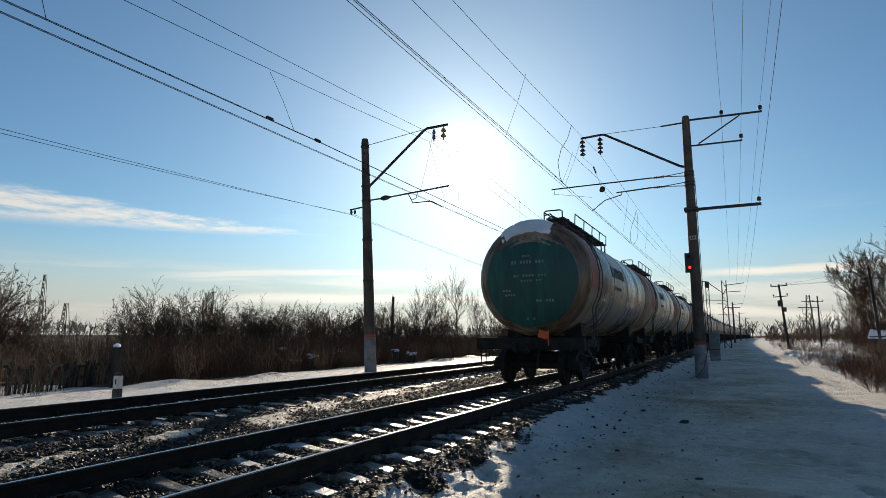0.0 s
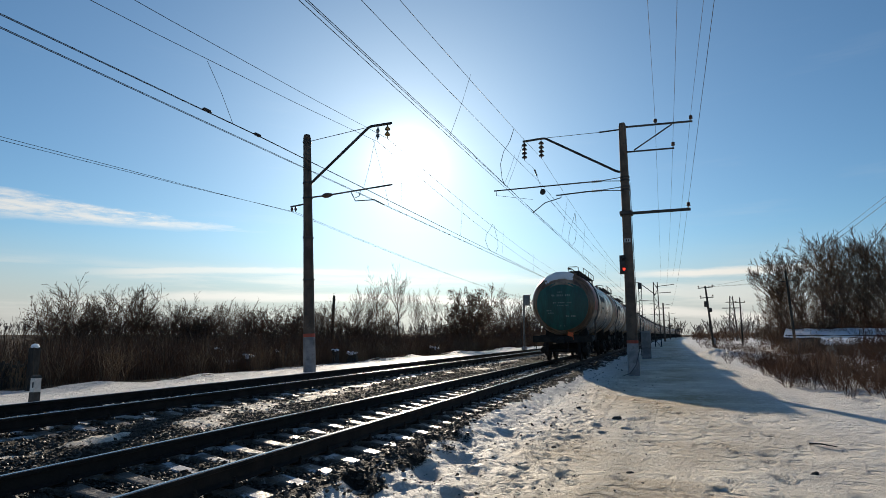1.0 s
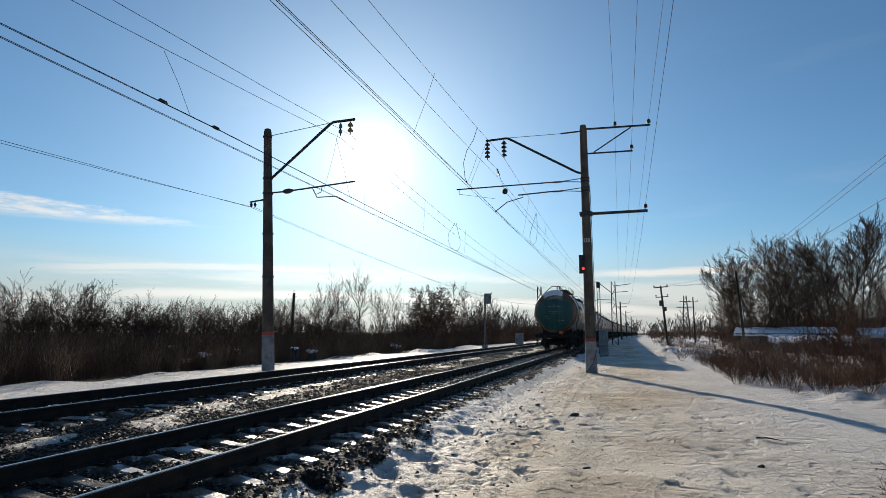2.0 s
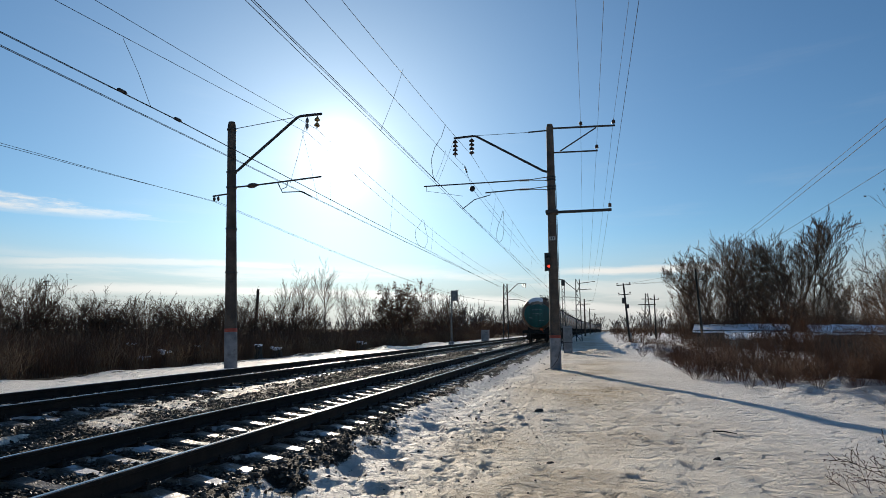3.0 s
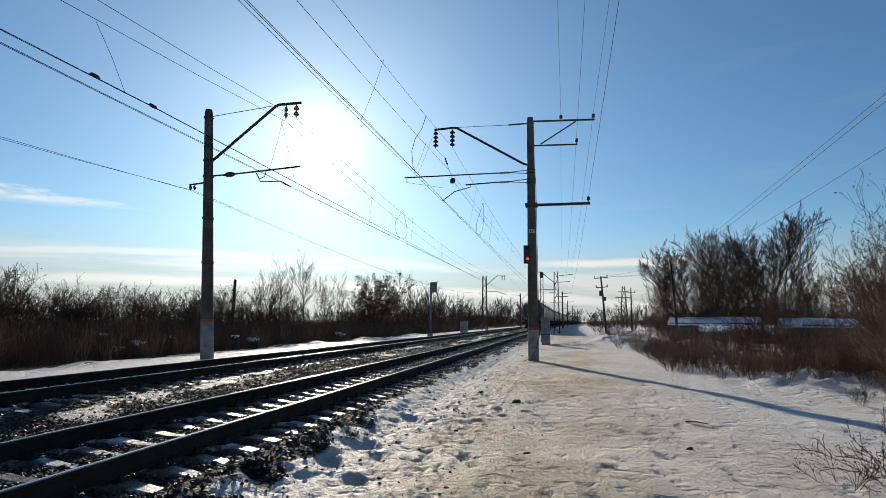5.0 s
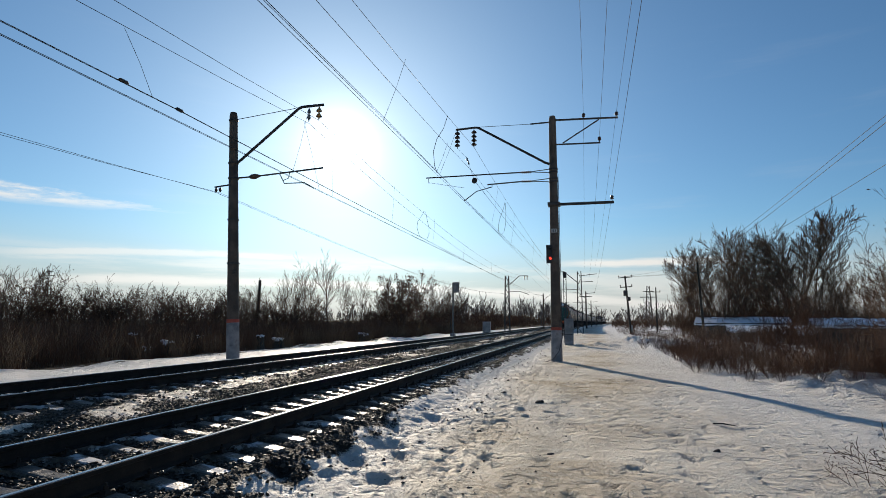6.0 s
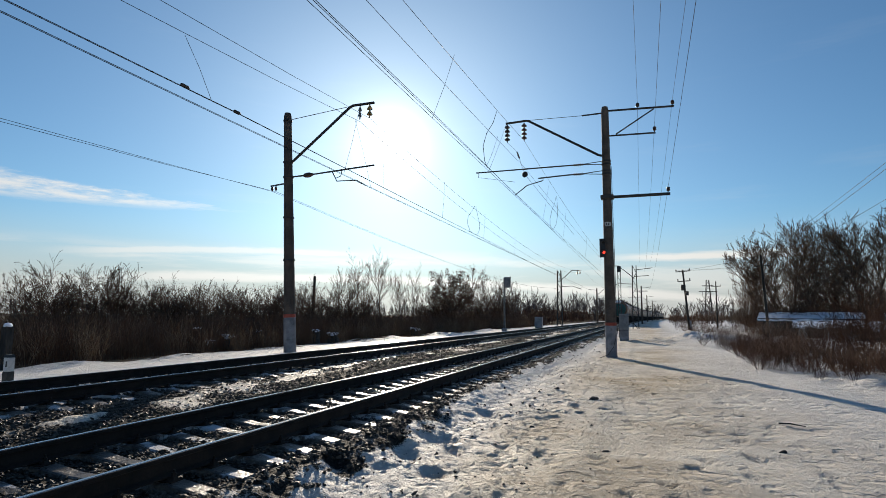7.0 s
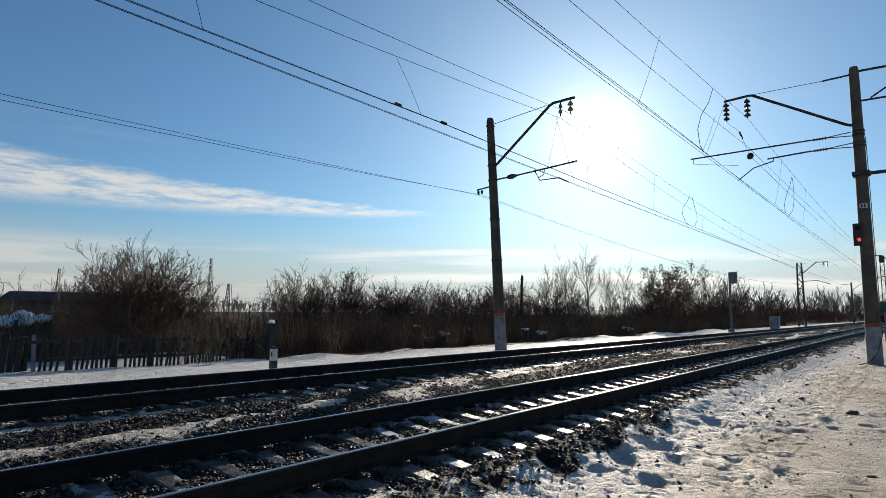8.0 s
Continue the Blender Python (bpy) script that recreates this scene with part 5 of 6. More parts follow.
def undergrowth(count, place, lo, hi, material, label, seed):
    """Countless thin upright dry stalks, each a three-sided tapering stem with one bend."""
    g = np.random.default_rng(seed)
    xy = place(g, count)
    z = np.array([height(x, y) - 0.04 for x, y in xy])
    h = g.uniform(lo, hi, len(xy))
    lean = g.normal(0, 0.16, (len(xy), 2)) * h[:, None]
    kink = g.normal(0, 0.05, (len(xy), 2))
    w = g.uniform(0.004, 0.008, len(xy))
    rings = []
    for k, (f, r) in enumerate(((0.0, 1.0), (0.55, 0.8), (1.0, 0.35))):
        for a in (0.0, 2.094, 4.189):
            px = xy[:, 0] + lean[:, 0] * f + kink[:, 0] * (k == 1) + w * r * math.cos(a)
            py = xy[:, 1] + lean[:, 1] * f + kink[:, 1] * (k == 1) + w * r * math.sin(a)
            rings.append(np.stack([px, py, z + h * f], axis=1))
    v = np.stack(rings, axis=1)
    q = np.array([(0, 1, 4, 3), (1, 2, 5, 4), (2, 0, 3, 5), (3, 4, 7, 6), (4, 5, 8, 7), (5, 3, 6, 8)])
    f = (q[None] + (np.arange(len(xy)) * 9)[:, None, None]).reshape(-1, 4)
    me = bpy.data.meshes.new("undergrowth")
    me.from_pydata(v.reshape(-1, 3).tolist(), [], f.tolist())
    me.materials.append(material)
    tagged(new("undergrowth", me), label, "undergrowth", kind="stuff")


def west_strip(g, n):
    x, y = -12.3 - 13 * g.random(n) ** 1.5, 3 + 105 * g.random(n) ** 1.2
    keep = (y > 12) | (x < -16.5)
    return np.stack([x, y], axis=1)[keep]


def east_strip(g, n):
    y = 25 + 65 * g.random(n) ** 1.4
    x = 9.3 + np.maximum(0, 24 - y) * 0.5 + g.gamma(1.9, 2.8, n) + 0.9 * np.sin(y * 0.9) * np.sin(y * 0.37)
    return np.stack([x, y], axis=1)


undergrowth(34000, west_strip, 0.5, 1.9, TWIG, "dense dark dry stalks filling the thicket", 31)
undergrowth(16000, west_strip, 0.5, 1.6, TWIG_RED, "reddish dry stalks among the thicket", 32)
def bank_strip(g, n):
    u = 0.3 + 0.7 * g.random(n)
    return np.stack([9.2 + 7.5 * u + g.normal(0, 0.5, n), 22.4 - 4.6 * u + g.gamma(1.6, 0.9, n)], axis=1)


undergrowth(1500, bank_strip, 0.3, 1.0, TWIG, "dense brown dry stalks along the snow bank", 34)
undergrowth(2000, east_strip, 0.2, 0.65, TWIG_RED, "reddish dry stalks beside the path", 33)
# snow caught in bushes and a snow heap; the stump-shaped bases are added
for az, el, dist, r in ((41.1, -2.3, 28.5, 0.26), (39.45, -1.75, 29, 0.30), (42.2, -1.1, 31, 0.2), (30.0, -1.6, 34, 0.3), (31.6, -1.3, 33, 0.2), (22.0, -1.2, 46, 0.4), (75.3, -0.6, 24, 0.75), (76.6, -0.8, 24, 0.6), (36.9, -1.3, 31, 0.16)):
    a = radians(az)
    x, y, z = EYE[0] - dist * math.sin(a), dist * math.cos(a), EYE[2] + dist * math.tan(radians(el))
    s = thing("snowy_stump", "lump of snow caught in the thicket on an added dark base", "stump", group="snowy stumps")
    m = MB()
    m.lathe([(r * 1.3, 0), (r * 1.0, (z + 0.5) * 0.5), (r * 0.8, z + 0.42)], (x, y, -0.5), n=11)
    m.v = [tuple(Vector(p) + Vector((1, 1, 0.2)) * 0.5 * r * noise.noise(Vector(p) * 2.3)) for p in m.v]
    part("stump", m, WOOD, s)
    m = MB()
    for k in range(6):
        q, w = 2.4 * k, r * (0.62, 0.4, 0.5, 0.33, 0.45, 0.28)[k]
        o = Vector((math.cos(q), math.sin(q) * 0.6, 0.25 * math.sin(5 * k))) * (0.0 if k == 0 else r * 0.85)
        b = len(m.v)
        m.lathe([(w * 0.75, -w * 0.5), (w, -w * 0.15), (w * 0.9, w * 0.2), (w * 0.5, w * 0.5), (w * 0.08, w * 0.6)], (x + o.x, y + o.y, z - 0.12 + o.z), n=12)
        m.v[b:] = [tuple(Vector(p) + Vector((1, 1, 0.8)) * 0.5 * w * noise.noise(Vector(p) * 4.1)) for p in m.v[b:]]
    part("snow_lump", m, SNOW, s, "rounded lump of snow", smooth=True)

LEAFY = Bare(26, 3.4, 9, 1.2, (9, 6, 3), 0.03, lean=0.45, fine=0.007, wild=0.1, rise=0.35)
LEAFY_MESH, LEAFY_LEAVES = LEAFY.mb.mesh("crown", TWIG), leaves_at(LEAFY.tips, 1300, 0.075, 9).mesh("dry_foliage", DEAD_LEAF)
for az, dist, size in ((18.4, 57, 1.72), (44.6, 34, 0.75)):
    a = radians(az)
    shrub(LEAFY_MESH, LEAFY_LEAVES, EYE[0] - dist * math.sin(a), dist * math.cos(a), size, rng.uniform(0, 6), "shrub still thick with withered brown leaves", "shrub", "trackside shrubs")

# the thicket east of the path
spots = []
while len(spots) < 260:
    y = 24 + 71 * rng.random() ** 1.4
    x = 9.0 + (0.0 if y > 24 else (24 - y) * 0.4) + 20 * rng.random() ** 1.3
    spots.append((x, y, rough_z(x, y), rng.uniform(0, 6), rng.uniform(0.2, 0.42) * (1.0 if y < 40 else 1.25)))
scatter("red_brush", LOW, spots, TWIG_RED, "reddish brown leafless brushwood along the path", "brushwood")
for x, y, s in ((8.6, 22.6, 0.9), (9.2, 22.0, 0.75), (9.9, 21.3, 1.0), (10.4, 20.2, 0.8), (11.3, 19.3, 0.85), (12.1, 18.3, 0.9), (13.0, 17.4, 0.9), (12.4, 15.9, 0.6), (13.6, 15.4, 0.8), (11.2, 14.4, 0.45), (14.2, 16.5, 1.1), (9.4, 24.5, 1.1), (8.3, 40, 0.8), (9.0, 38, 0.9), (9.8, 35, 1.0), (9.0, 23.2, 1.1), (9.7, 22.4, 1.1), (10.6, 21.5, 1.15), (11.0, 20.6, 1.05), (11.9, 19.8, 1.1), (12.8, 18.8, 1.0), (13.5, 18.0, 1.15), (14.4, 17.2, 1.2), (15.2, 16.2, 1.2), (12.9, 14.6, 0.7), (13.9, 13.6, 0.8), (10.0, 25.5, 1.2), (10.8, 24.0, 1.2), (11.6, 22.8, 1.2), (9.0, 27.0, 1.0), (9.3, 30.0, 1.1)):
    shrub(SMALL_MESHES[rng.randrange(3)], None, x, y, s, rng.uniform(0, 6), "small bare reddish shrub standing in the snow", "bush", "small bushes in the snow")
for _ in range(22):
    u = rng.random()
    shrub(SMALL_MESHES[rng.randrange(3)], None, 9.3 + 5.2 * u + rng.gauss(0, 0.35), 19.4 - 4.6 * u + abs(rng.gauss(0, 0.8)), rng.uniform(0.45, 0.95), rng.uniform(0, 6), "small bare reddish shrub standing in the snow", "bush", "small bushes in the snow")
for _ in range(46):
    y = rng.uniform(17.5, 36)
    x = 8.7 + max(0.0, 24 - y) * 0.5 + abs(rng.gauss(0, 2.6))
    shrub(SMALL_MESHES[rng.randrange(3)], None, x, y, rng.uniform(0.6, 1.35), rng.uniform(0, 6), "small bare reddish shrub standing in the snow", "bush", "small bushes in the snow")
def wood_top(az):
    """How high the wood behind the sheds stands, in degrees, along its length."""
    line = ((-27, 4.6), (-23, 4.8), (-20.4, 5.4), (-19.6, 7.0), (-18.4, 9.2), (-17.6, 10.4), (-16.9, 9.8), (-15.9, 8.6), (-14.0, 9.6), (-12, 8.3), (-10.3, 7.2), (-9.2, 6.2), (-8.2, 4.4), (-7.2, 2.4))
    for (a0, e0), (a1, e1) in zip(line, line[1:]):
        if a0 <= az <= a1:
            return e0 + (e1 - e0) * (az - a0) / (a1 - a0)
    return 1.8


for n in range(36):
    az = (-7.4 - 12.8 * (n + 0.5) / 27 + rng.uniform(-0.25, 0.25)) if n < 27 else -20.2 - (n - 27) * 0.8
    dist = (73, 79, 86, 76)[n % 4] + rng.uniform(-1.5, 2.5)
    a, mesh = radians(az), TREE_MESHES[(0, 8, 3, 5, 6, 1, 4)[n % 7]]
    top = max(v.co.z for v in mesh.vertices)
    size = (1.28 + 0.55 + dist * math.tan(radians(wood_top(az)))) / top * (rng.uniform(0.9, 1.03) if n % 2 else rng.uniform(0.5, 0.8))
    shrub(mesh, None, EYE[0] - dist * math.sin(a), dist * math.cos(a), size, rng.uniform(0, 6), "tall bare branching tree behind the sheds", "tree", "bare trees")
TALL = [Bare(140 + i, 5.4, 7, 1.2, (9, 5, 2), 0.028, lean=0.3, fine=0.004, wild=0.08, rise=0.35) for i in range(2)]
TALL_MESHES = [b.mb.mesh("crown", TWIG_RED) for b in TALL]
TALL_LEAVES = [leaves_at(b.tips, 700, 0.045, 5).mesh("dry_foliage", DEAD_LEAF) for b in TALL]
for az, dist, size, i in ((-25.2, 19.5, 0.66, 0), (-27.2, 18.2, 0.76, 1), (-29.0, 18.6, 0.85, 0), (-21.2, 27.0, 0.5, 1), (-24.6, 25.0, 0.7, 0), (-18.6, 33.0, 0.62, 0)):
    a = radians(az)
    shrub(TALL_MESHES[i], TALL_LEAVES[i], EYE[0] - dist * math.sin(a), dist * math.cos(a), size, rng.uniform(0, 6), "tall slender rusty-brown shrub with clinging dry leaves", "shrub", "tall shrubs by the path")
spots = []
for _ in range(95):
    a, d = radians(rng.uniform(-31, -19.5)), rng.uniform(20.5, 36)
    x, y = EYE[0] - d * math.sin(a), d * math.cos(a)
    spots.append((x, y, rough_z(x, y), rng.uniform(0, 6), rng.uniform(0.36, 0.75)))
scatter("red_brush", BRUSH, spots, TWIG, "brown tangled brushwood behind the snow bank", "brushwood")
for x, y, s, i in ((13.2, 15.6, 1.0, 0), (14.3, 14.9, 1.1, 1), (15.6, 17.5, 1.15, 2), (13.4, 28.0, 0.8, 1)):
    shrub(BUSH_RED[i], BUSH_LEAVES[i], x, y, s, rng.uniform(0, 6), "bare reddish-brown tall shrub with clinging dry leaves", "shrub", "tall shrubs by the path")
for x, y, s in ((7.85, 7.2, 0.8), (8.5, 7.7, 1.1), (9.0, 8.5, 1.2), (8.3, 6.8, 0.9), (8.8, 7.3, 1.1)):
    i = rng.randrange(3)
    shrub(STALK_MESHES[i], STALK_SEEDS[i], x, y, s, rng.uniform(0, 6), "thin dry weed stalks standing in the snow", "weed", "dry weeds beside the path")


for n in range(15):
    az, dist = -7.9 - 1.35 * n + rng.uniform(-0.3, 0.3), rng.uniform(71, 84)
    a, i = radians(az), n % 3
    size = (1.8 + dist * math.tan(radians(wood_top(az)))) * rng.uniform(0.32, 0.5) / 3.6
    shrub(BUSH_MESHES[i], None, EYE[0] - dist * math.sin(a), dist * math.cos(a), size, rng.uniform(0, 6), "large bare bush below the trees behind the sheds", "bush", "bushes of the wood")
spots = []
for _ in range(170):
    a, d = radians(rng.uniform(-30, -8.5)), rng.uniform(75, 98)
    spots.append((EYE[0] - d * math.sin(a), d * math.cos(a), -0.55, rng.uniform(0, 6), rng.uniform(0.8, 1.45) * (0.65 if a > radians(-10.5) else 1.0)))
for _ in range(70):
    a, d = radians(rng.uniform(-24, -9.5)), rng.uniform(48, 57)
    spots.append((EYE[0] - d * math.sin(a), d * math.cos(a), -0.55, rng.uniform(0, 6), rng.uniform(0.35, 0.8)))
FAR_LOW = [Bare(65 + i, 2.6, 7, 1.5, (5, 3), 0.022, lean=0.7, fine=0.013, wild=0.1) for i in range(3)]
scatter("thicket", FAR_LOW, spots, TWIG, "dense leafless scrub behind the sheds", "thicket")
spots = []
for _ in range(150):
    y = rng.uniform(100, 340)
    spots.append((-13 - 30 * rng.random() ** 1.5 + bend(y), y, -0.5, rng.uniform(0, 6), rng.uniform(1.0, 1.8)))
for _ in range(110):
    y = rng.uniform(90, 340)
    spots.append((11 + 32 * rng.random() ** 1.3 + bend(y), y, -0.5, rng.uniform(0, 6), rng.uniform(0.6, 1.4)))
for _ in range(110):
    y = rng.uniform(85, 200)
    spots.append((-12.5 - 14 * rng.random() + bend(y), y, -0.5, rng.uniform(0, 6), rng.uniform(0.9, 1.6)))
scatter("lineside_scrub", FAR_LOW, spots, TWIG_RED, "dim leafless scrub along the far railway", "scrub")
for x, y, r in ((3.85, 12.95, 0.09), (3.2, 9.3, 0.05), (6.6, 8.8, 0.05), (2.9, 14.0, 0.06), (4.4, 8.1, 0.045), (3.0, 11.0, 0.04)):
    m = MB()
    m.lathe([(r * 0.9, 0), (r, r * 0.3), (r * 0.6, r * 0.7), (r * 0.15, r * 0.8)], (x, y, height(x, y) - 0.01), n=9)
    m.v = [tuple(Vector(p) + Vector((1, 1, 0.5)) * 0.6 * r * noise.noise(Vector(p) * 14)) for p in m.v]
    tagged(part("clod", m, STONE), "dark clod of frozen earth on the trodden snow", "clod", "clods on the path")
z = height(7.1, 10.9)
tagged(part("stick", MB().path([(6.95, 10.95, z + 0.02), (7.1, 10.9, z + 0.035), (7.3, 10.8, z + 0.02)], [0.014, 0.013, 0.006], 6), WOOD), "short dark stick lying on the snow", "stick")


def far_woods():
    """A low uneven belt of woods all along the horizon: many upright bare crowns."""
    r = random.Random(3)
    kinds = [Bare(120 + i, 7, 2, 1.0, (7, 3), 0.14, trunk=True, rise=0.5, lean=0.3, fine=0.04) for i in range(3)]
    s = []
    for _ in range(330):
        a, d = radians(r.uniform(-45, 80)), r.uniform(130, 330)
        x, y = EYE[0] - d * math.sin(a), d * math.cos(a)
        if abs(x - bend(y) + 2) > 14:
            s.append((x, y, -0.5, r.uniform(0, 6), r.uniform(0.5, 1.05)))
    for _ in range(60):
        a, d = radians(r.uniform(3.5, 15)), r.uniform(190, 300)
        s.append((EYE[0] - d * math.sin(a), d * math.cos(a), -0.5, r.uniform(0, 6), r.uniform(1.0, 1.5)))
    scatter("far_woods", kinds, s, FAR_WOOD, "distant leafless woods along the horizon", "woods")
    s = []
    for i in range(260):
        a, d = radians(-50 + i * 0.52 + r.uniform(-0.3, 0.3)), r.uniform(330, 480)
        s.append((EYE[0] - d * math.sin(a), d * math.cos(a), -0.6, r.uniform(0, 6), r.uniform(0.75, 1.25)))
    wide = [Bare(130 + i, 8, 4, 5.0, (5, 3), 0.25, trunk=True, rise=0.4, lean=0.7, fine=0.09) for i in range(3)]
    scatter("horizon_woods", wide, s, FAR_WOOD, "dim bare woods on the far horizon", "woods")


far_woods()


# ---- sheds, fence, poles, pylons ----
def polar(az, dist):
    a = radians(az)
    return EYE[0] - dist * math.sin(a), dist * math.cos(a)


def shed(x, y, turn, w, d, h, label, wall):
    s = thing("shed", label, "shed", (x, y, -0.55), "sheds behind the bushes")
    s.rotation_euler = (0, 0, radians(turn))
    part("wall", MB().box((0, 0, h / 2), (w, d, h), bevel=0.03), wall, s)
    part("roof", MB().box((0, 0, h + 0.07), (w + 0.7, d + 0.9, 0.14), Matrix.Rotation(radians(9), 3, "X")), WALL_DARK, s)
    m = MB()
    n = 26
    for i in range(n + 1):
        for j, (yy, zz) in enumerate(((-d / 2 - 0.5, -0.06), (-d / 2 - 0.46, 0.08), (0, 0.2), (d / 2 + 0.4, 0.2), (d / 2 + 0.45, 0.0))):
            xx = -w / 2 - 0.38 + (w + 0.76) * i / n
            m.v.append((xx, yy, h + 0.2 + yy * math.tan(radians(9)) + zz + 0.12 * noise.noise(Vector((i * 0.4, j * 0.7, x)))))
    for i in range(n):
        for j in range(4):
            b = i * 5 + j
            m.f.append((b, b + 5, b + 6, b + 1))
    part("roof_snow", m, SNOW, s, "thick snow blanket on the roof", smooth=True)
    part("door", MB().box((-w * 0.2, -d / 2 - 0.02, h * 0.42), (1.1, 0.05, h * 0.8), bevel=0.01), WALL_DARK, s)
    part("eaves_board", MB().box((0, -d / 2 - 0.35, h - 0.05), (w + 0.6, 0.05, 0.22)), WALL_DARK, s)
    return s


x, y = polar(-13.0, 70)
shed(x, y, -13, 8.4, 3.2, 1.75, "long low dark shed under a thick snowy roof", WALL_DARK)
x, y = polar(-14.2, 63)
shed(x, y, -14, 4.6, 1.3, 1.0, "low pale-walled lean-to with a snowy roof", WALL_PALE)
x, y = polar(-20.8, 63)
shed(x, y, -18, 5.4, 3.0, 1.6, "dark wooden shed with snow on its roof", WALL_DARK)
x, y = polar(-17.3, 58)
shed(x, y, -10, 2.2, 2.0, 1.0, "small lean-to half buried in snow", WALL_DARK)


def far_building(az, dist, turn, w, d, h, n):
    x, y = polar(az, dist)
    s = thing("building", "dim grey low building behind the scrub", "building", (x, y, -0.6), "distant buildings")
    s.rotation_euler = (0, 0, radians(turn))
    part("wall", MB().box((0, 0, h / 2), (w, d, h)), WALL_DARK, s)
    roof = MB()
    roof.v = [(-w / 2 - 0.4, -d / 2 - 0.4, h), (w / 2 + 0.4, -d / 2 - 0.4, h), (w / 2 + 0.4, d / 2 + 0.4, h), (-w / 2 - 0.4, d / 2 + 0.4, h), (-w / 2 - 0.4, 0, h + 2.0), (w / 2 + 0.4, 0, h + 2.0)]
    roof.f = [(0, 1, 5, 4), (2, 3, 4, 5), (1, 2, 5), (3, 0, 4), (3, 2, 1, 0)]
    part("roof", roof, WALL_DARK, s, "dark sheet roof")
    for i in range(n):
        win = part("window", MB().box((-w / 2 + (i + 0.5) * w / n, -d / 2 - 0.03, h * 0.55), (w / n * 0.45, 0.08, h * 0.35)), WALL_DARK, s)
        part("sill", MB().box((-w / 2 + (i + 0.5) * w / n, -d / 2 - 0.08, h * 0.36), (w / n * 0.55, 0.16, 0.08)), WALL_PALE, win)


far_building(72.3, 150, 55, 24, 10, 3.9, 7)


def board_fence(x0, y0, x1, y1, n, h, label, gap):
    """Upright boards on two rails between posts."""
    f = thing("picket_fence", label, "fence", group="garden fences")
    d = Vector((x1 - x0, y1 - y0, 0))
    ang = math.atan2(d.y, d.x)
    L = d.length
    r = random.Random(int(x0 * 10))
    b = MB().box((0, 0, h / 2), (L / n * (1 - gap), 0.025, h)).mesh("board", WOOD)
    pale = MB().box((0, 0, h / 2 + 0.04), (L / n * 0.8, 0.025, h)).mesh("board", POLE_PAINT)
    for i in range(n):
        u = (i + 0.5) / n
        px, py = x0 + d.x * u, y0 + d.y * u
        if gap > 0.3 and r.random() < 0.06:
            continue
        o = part("board", pale if gap == 0.45 and i == 1 else b, None, f)
        o.matrix_basis = pose(px, py, rough_z(px, py) - 0.05 + r.uniform(-0.10, 0.08), r.uniform(-4, 4), r.uniform(-5, 5) + 2.5, math.degrees(ang))
    nx, ny = math.sin(ang) * 0.05, -math.cos(ang) * 0.05
    for z in (0.3, h * 0.78):
        part("rail", MB().bar((x0 - nx, y0 - ny, rough_z(x0, y0) + z), (x1 - nx, y1 - ny, rough_z(x1, y1) + z), 0.05, 0.08), WOOD, f)
    for i in range(5):
        u = i / 4
        px, py = x0 + d.x * u - nx * 2, y0 + d.y * u - ny * 2
        part("post", MB().box((px - nx, py - ny, rough_z(px, py) + h * 0.42), (0.10, 0.10, h * 0.98)), WOOD, f)
    return f


board_fence(-13.6, 2.6, -12.75, 4.55, 14, 1.0, "weathered dark boards set close over the snow", 0.08)
board_fence(-12.7, 4.65, -12.1, 8.6, 34, 0.98, "weathered dark picket fence with gaps between boards", 0.45)
board_fence(-12.6, 8.9, -13.4, 12.4, 26, 0.82, "low picket fence with missing boards", 0.5)
x, y = polar(-18.5, 44)
board_fence(x, y, x + 7, y - 1.5, 40, 1.3, "grey board fence behind the bushes", 0.35)


def stump_posts():
    for x, y, h in ((-11.6, 11.1, 1.22),):
        s = thing("fence_post", "old dark wooden post with a cap of snow", "post", group="old posts")
        part("post", MB().box((x, y, h / 2 - 0.35), (0.2, 0.2, h + 0.1), bevel=0.02), WOOD, s)
        part("snow_cap", MB().lathe([(0.10, 0), (0.11, 0.05), (0.08, 0.10), (0.02, 0.12)], (x, y, h - 0.32), n=10), SNOW, s, smooth=True)


stump_posts()


def utility_pole(x, y, h, lean, label, arms, foot):
    p = thing("utility_pole", label, "utility pole", (x, y, -0.6), "wooden utility poles")
    p.rotation_euler = (0, radians(lean), 0)
    part("pole", MB().path([(0, 0, 0), (0, 0, h)], [0.15, 0.10], 10), WOOD, p, smooth=True)
    for z, w in arms:
        part("crossarm", MB().box((0, -0.1, z), (w, 0.09, 0.1)), WOOD, p)
        for s in (-1, 1):
            m = MB()
            pin_insulator(m, s * w * 0.45, -0.1, z + 0.05)
            part("insulator", m, PORCELAIN, p)
    if foot:
        part("stub", MB().box((0.2, 0, 0.7), (0.2, 0.2, 1.6), bevel=0.02), POLE_PAINT, p, "concrete stub foot")
    return p


utility_pole(9.9, 76, 7.7, -4.0, "leaning dark wooden utility pole with equipment and crossarms", ((7.5, 1.7), (6.3, 1.5)), True)
utility_pole(16.4, 65, 8.2, -2.5, "wooden utility pole with one crossarm beside a shed", ((7.1, 1.5),), True)
utility_pole(17.2, 116, 8.5, 0, "distant utility pole with a crossarm", ((7.6, 1.6),), False)
x, y = polar(32.05, 46)
utility_pole(x, y, 4.9, 1.5, "short dark wooden pole above the thicket", (), False)
m = MB()
m.box((9.35, 75.8, 4.9), (0.5, 0.45, 0.7), bevel=0.05).box((9.75, 75.7, 4.2), (0.35, 0.3, 0.5), bevel=0.04)
tagged(part("transformer", m, STEEL), "dark transformer boxes hung on the utility pole", "transformer")
aerial = thing("aerial_line", "slack low-voltage wires over the trees", "power line", group="power lines")
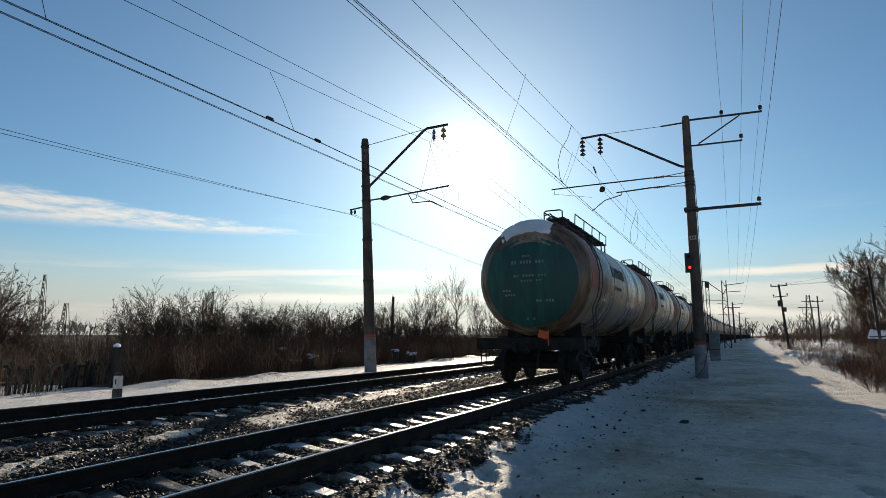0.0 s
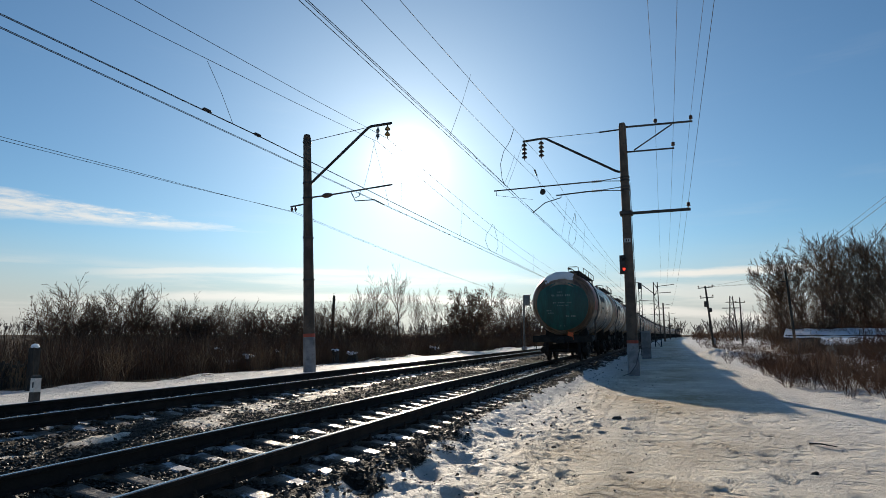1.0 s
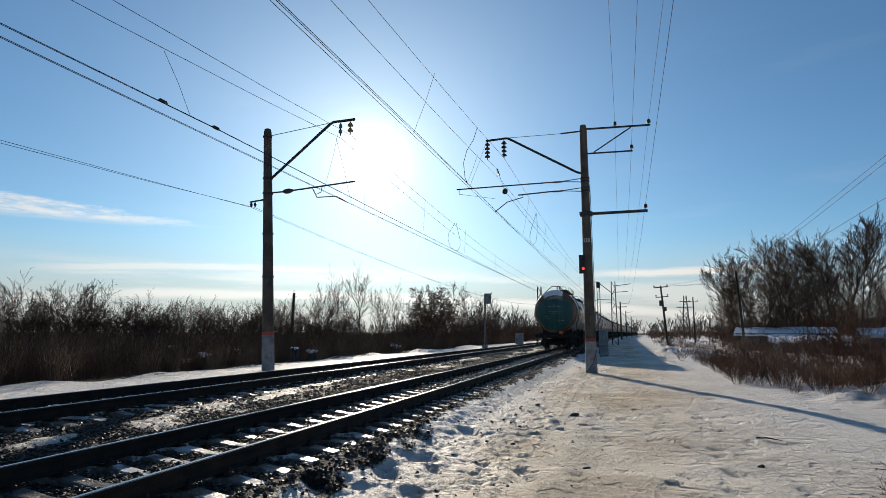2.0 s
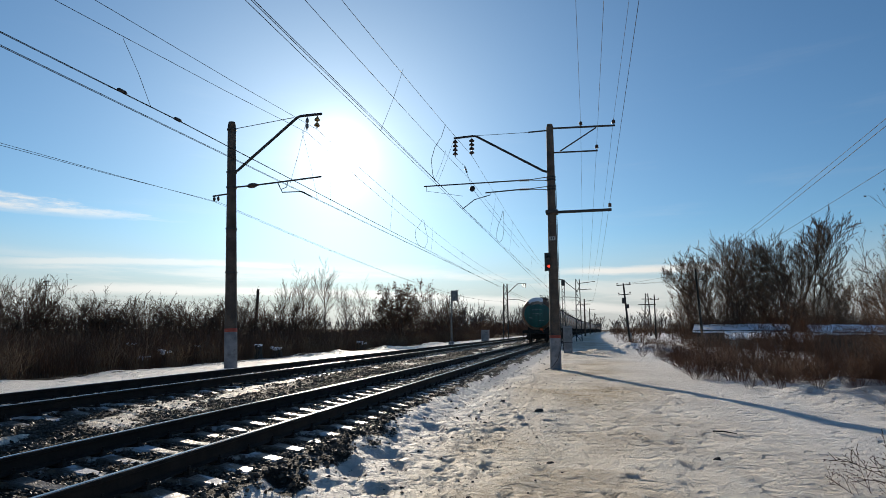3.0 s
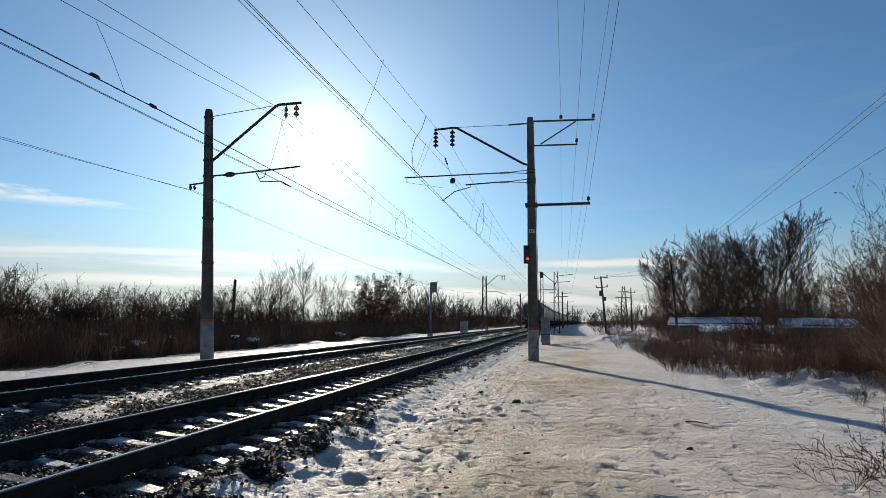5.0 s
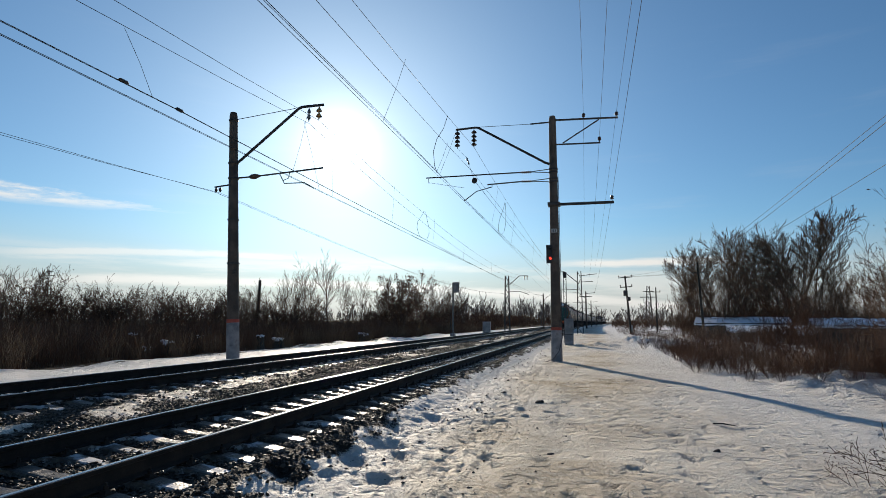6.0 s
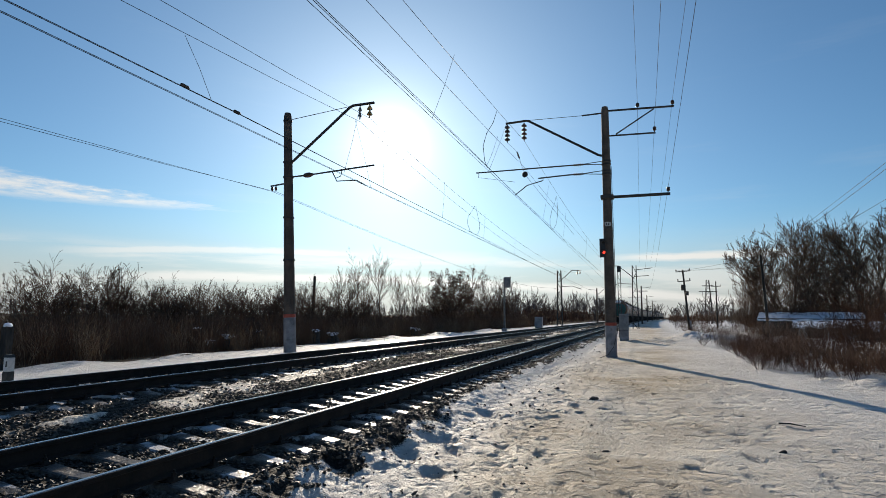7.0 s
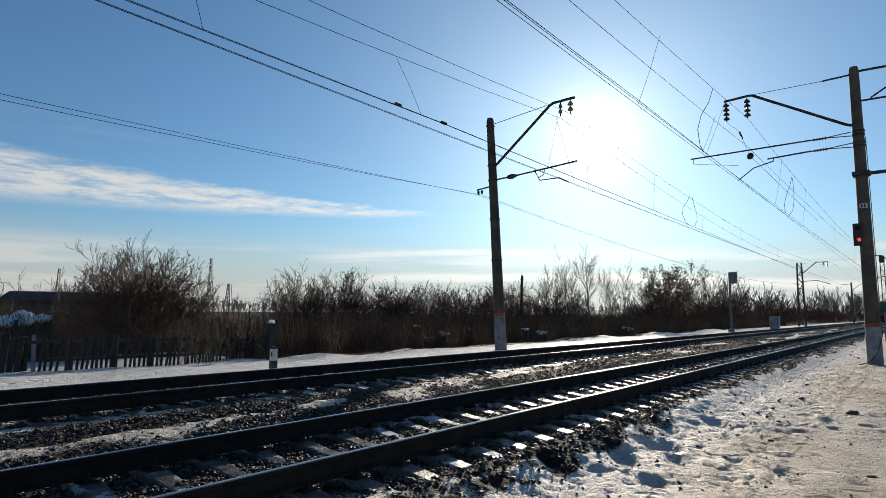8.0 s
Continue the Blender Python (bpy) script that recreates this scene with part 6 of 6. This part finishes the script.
for dx, dz in ((-0.65, 0.0), (0.0, 0.9), (0.65, 0.0)):
    part("aerial_wire", wire_of([((9.4 + dx, 76, 7.0), (16.05 + dx, 65, 6.6 + dz), 0.1), ((16.05 + dx, 65, 6.5 + dz), (11.5 + dx * 1.6, -25, 7.6 + dz), 0.45)], 0.009), WIRE, aerial)


def pylon(az, dist, h, w, label, arms):
    x, y = polar(az, dist)
    p = thing("pylon", label, "pylon", (x, y, -0.5), "distant pylons")
    t = w * 0.16
    for sx in (-1, 1):
        for sy in (-1, 1):
            part("leg", MB().bar((sx * w / 2, sy * w / 2, 0), (sx * t, sy * t, h), w * 0.07, w * 0.07), STEEL, p)
    m = MB()
    n = 8
    for i in range(n):
        a, b = i / n, (i + 1) / n
        wa, wb = w / 2 + (t - w / 2) * a, w / 2 + (t - w / 2) * b
        for s in (-1, 1):
            m.bar((-s * wa, -wa, h * a), (s * wb, -wb, h * b), w * 0.04, w * 0.04)
            m.bar((-wa, -s * wa, h * a), (-wb, s * wb, h * b), w * 0.04, w * 0.04)
    part("lacing", m, STEEL, p)
    for z, l in arms:
        part("crossarm", MB().box((0, 0, h * z), (l, w * 0.12, w * 0.1)), STEEL, p)


pylon(-5.36, 300, 19.5, 3.4, "distant steel lattice pylon with crossarms", ((0.72, 8), (0.86, 5)))
pylon(61.75, 260, 24.0, 2.2, "distant tall lattice tower on the horizon", ())
pylon(60.1, 260, 13.5, 3.0, "distant stout lattice tower on the horizon", ())
pylon(48.7, 120, 10.2, 0.9, "distant lattice mast rising from the thicket", ((0.9, 2.4), (0.97, 1.6)))
pylon(44.8, 330, 14.0, 2.2, "distant lattice pylon above the thicket", ((0.75, 6), (0.9, 4)))
pylon(33.8, 330, 17.0, 2.2, "distant lattice pylon above the thicket", ((0.75, 6), (0.9, 4)))
pylon(73.5, 90, 7.2, 0.6, "distant slim mast behind the shrubs", ())


def motions():
    """The train draws away along the near track; the wheels of its last cars turn."""
    for i, car in enumerate(TRAIN):
        walk(car, [(k * 0.5, along(TAIL_Y + SPEED * k * 0.5 + i * CAR)) for k in range(17)])
    for car in TRAIN[:3]:
        for wheel in [o for o in car.children if o.name.startswith("wheelset")]:
            at = wheel.location.copy()
            walk(wheel, [(k / 30, pose(at.x, at.y, at.z, -math.degrees(SPEED * k / 30 / 0.475))) for k in range(241)])


motions()
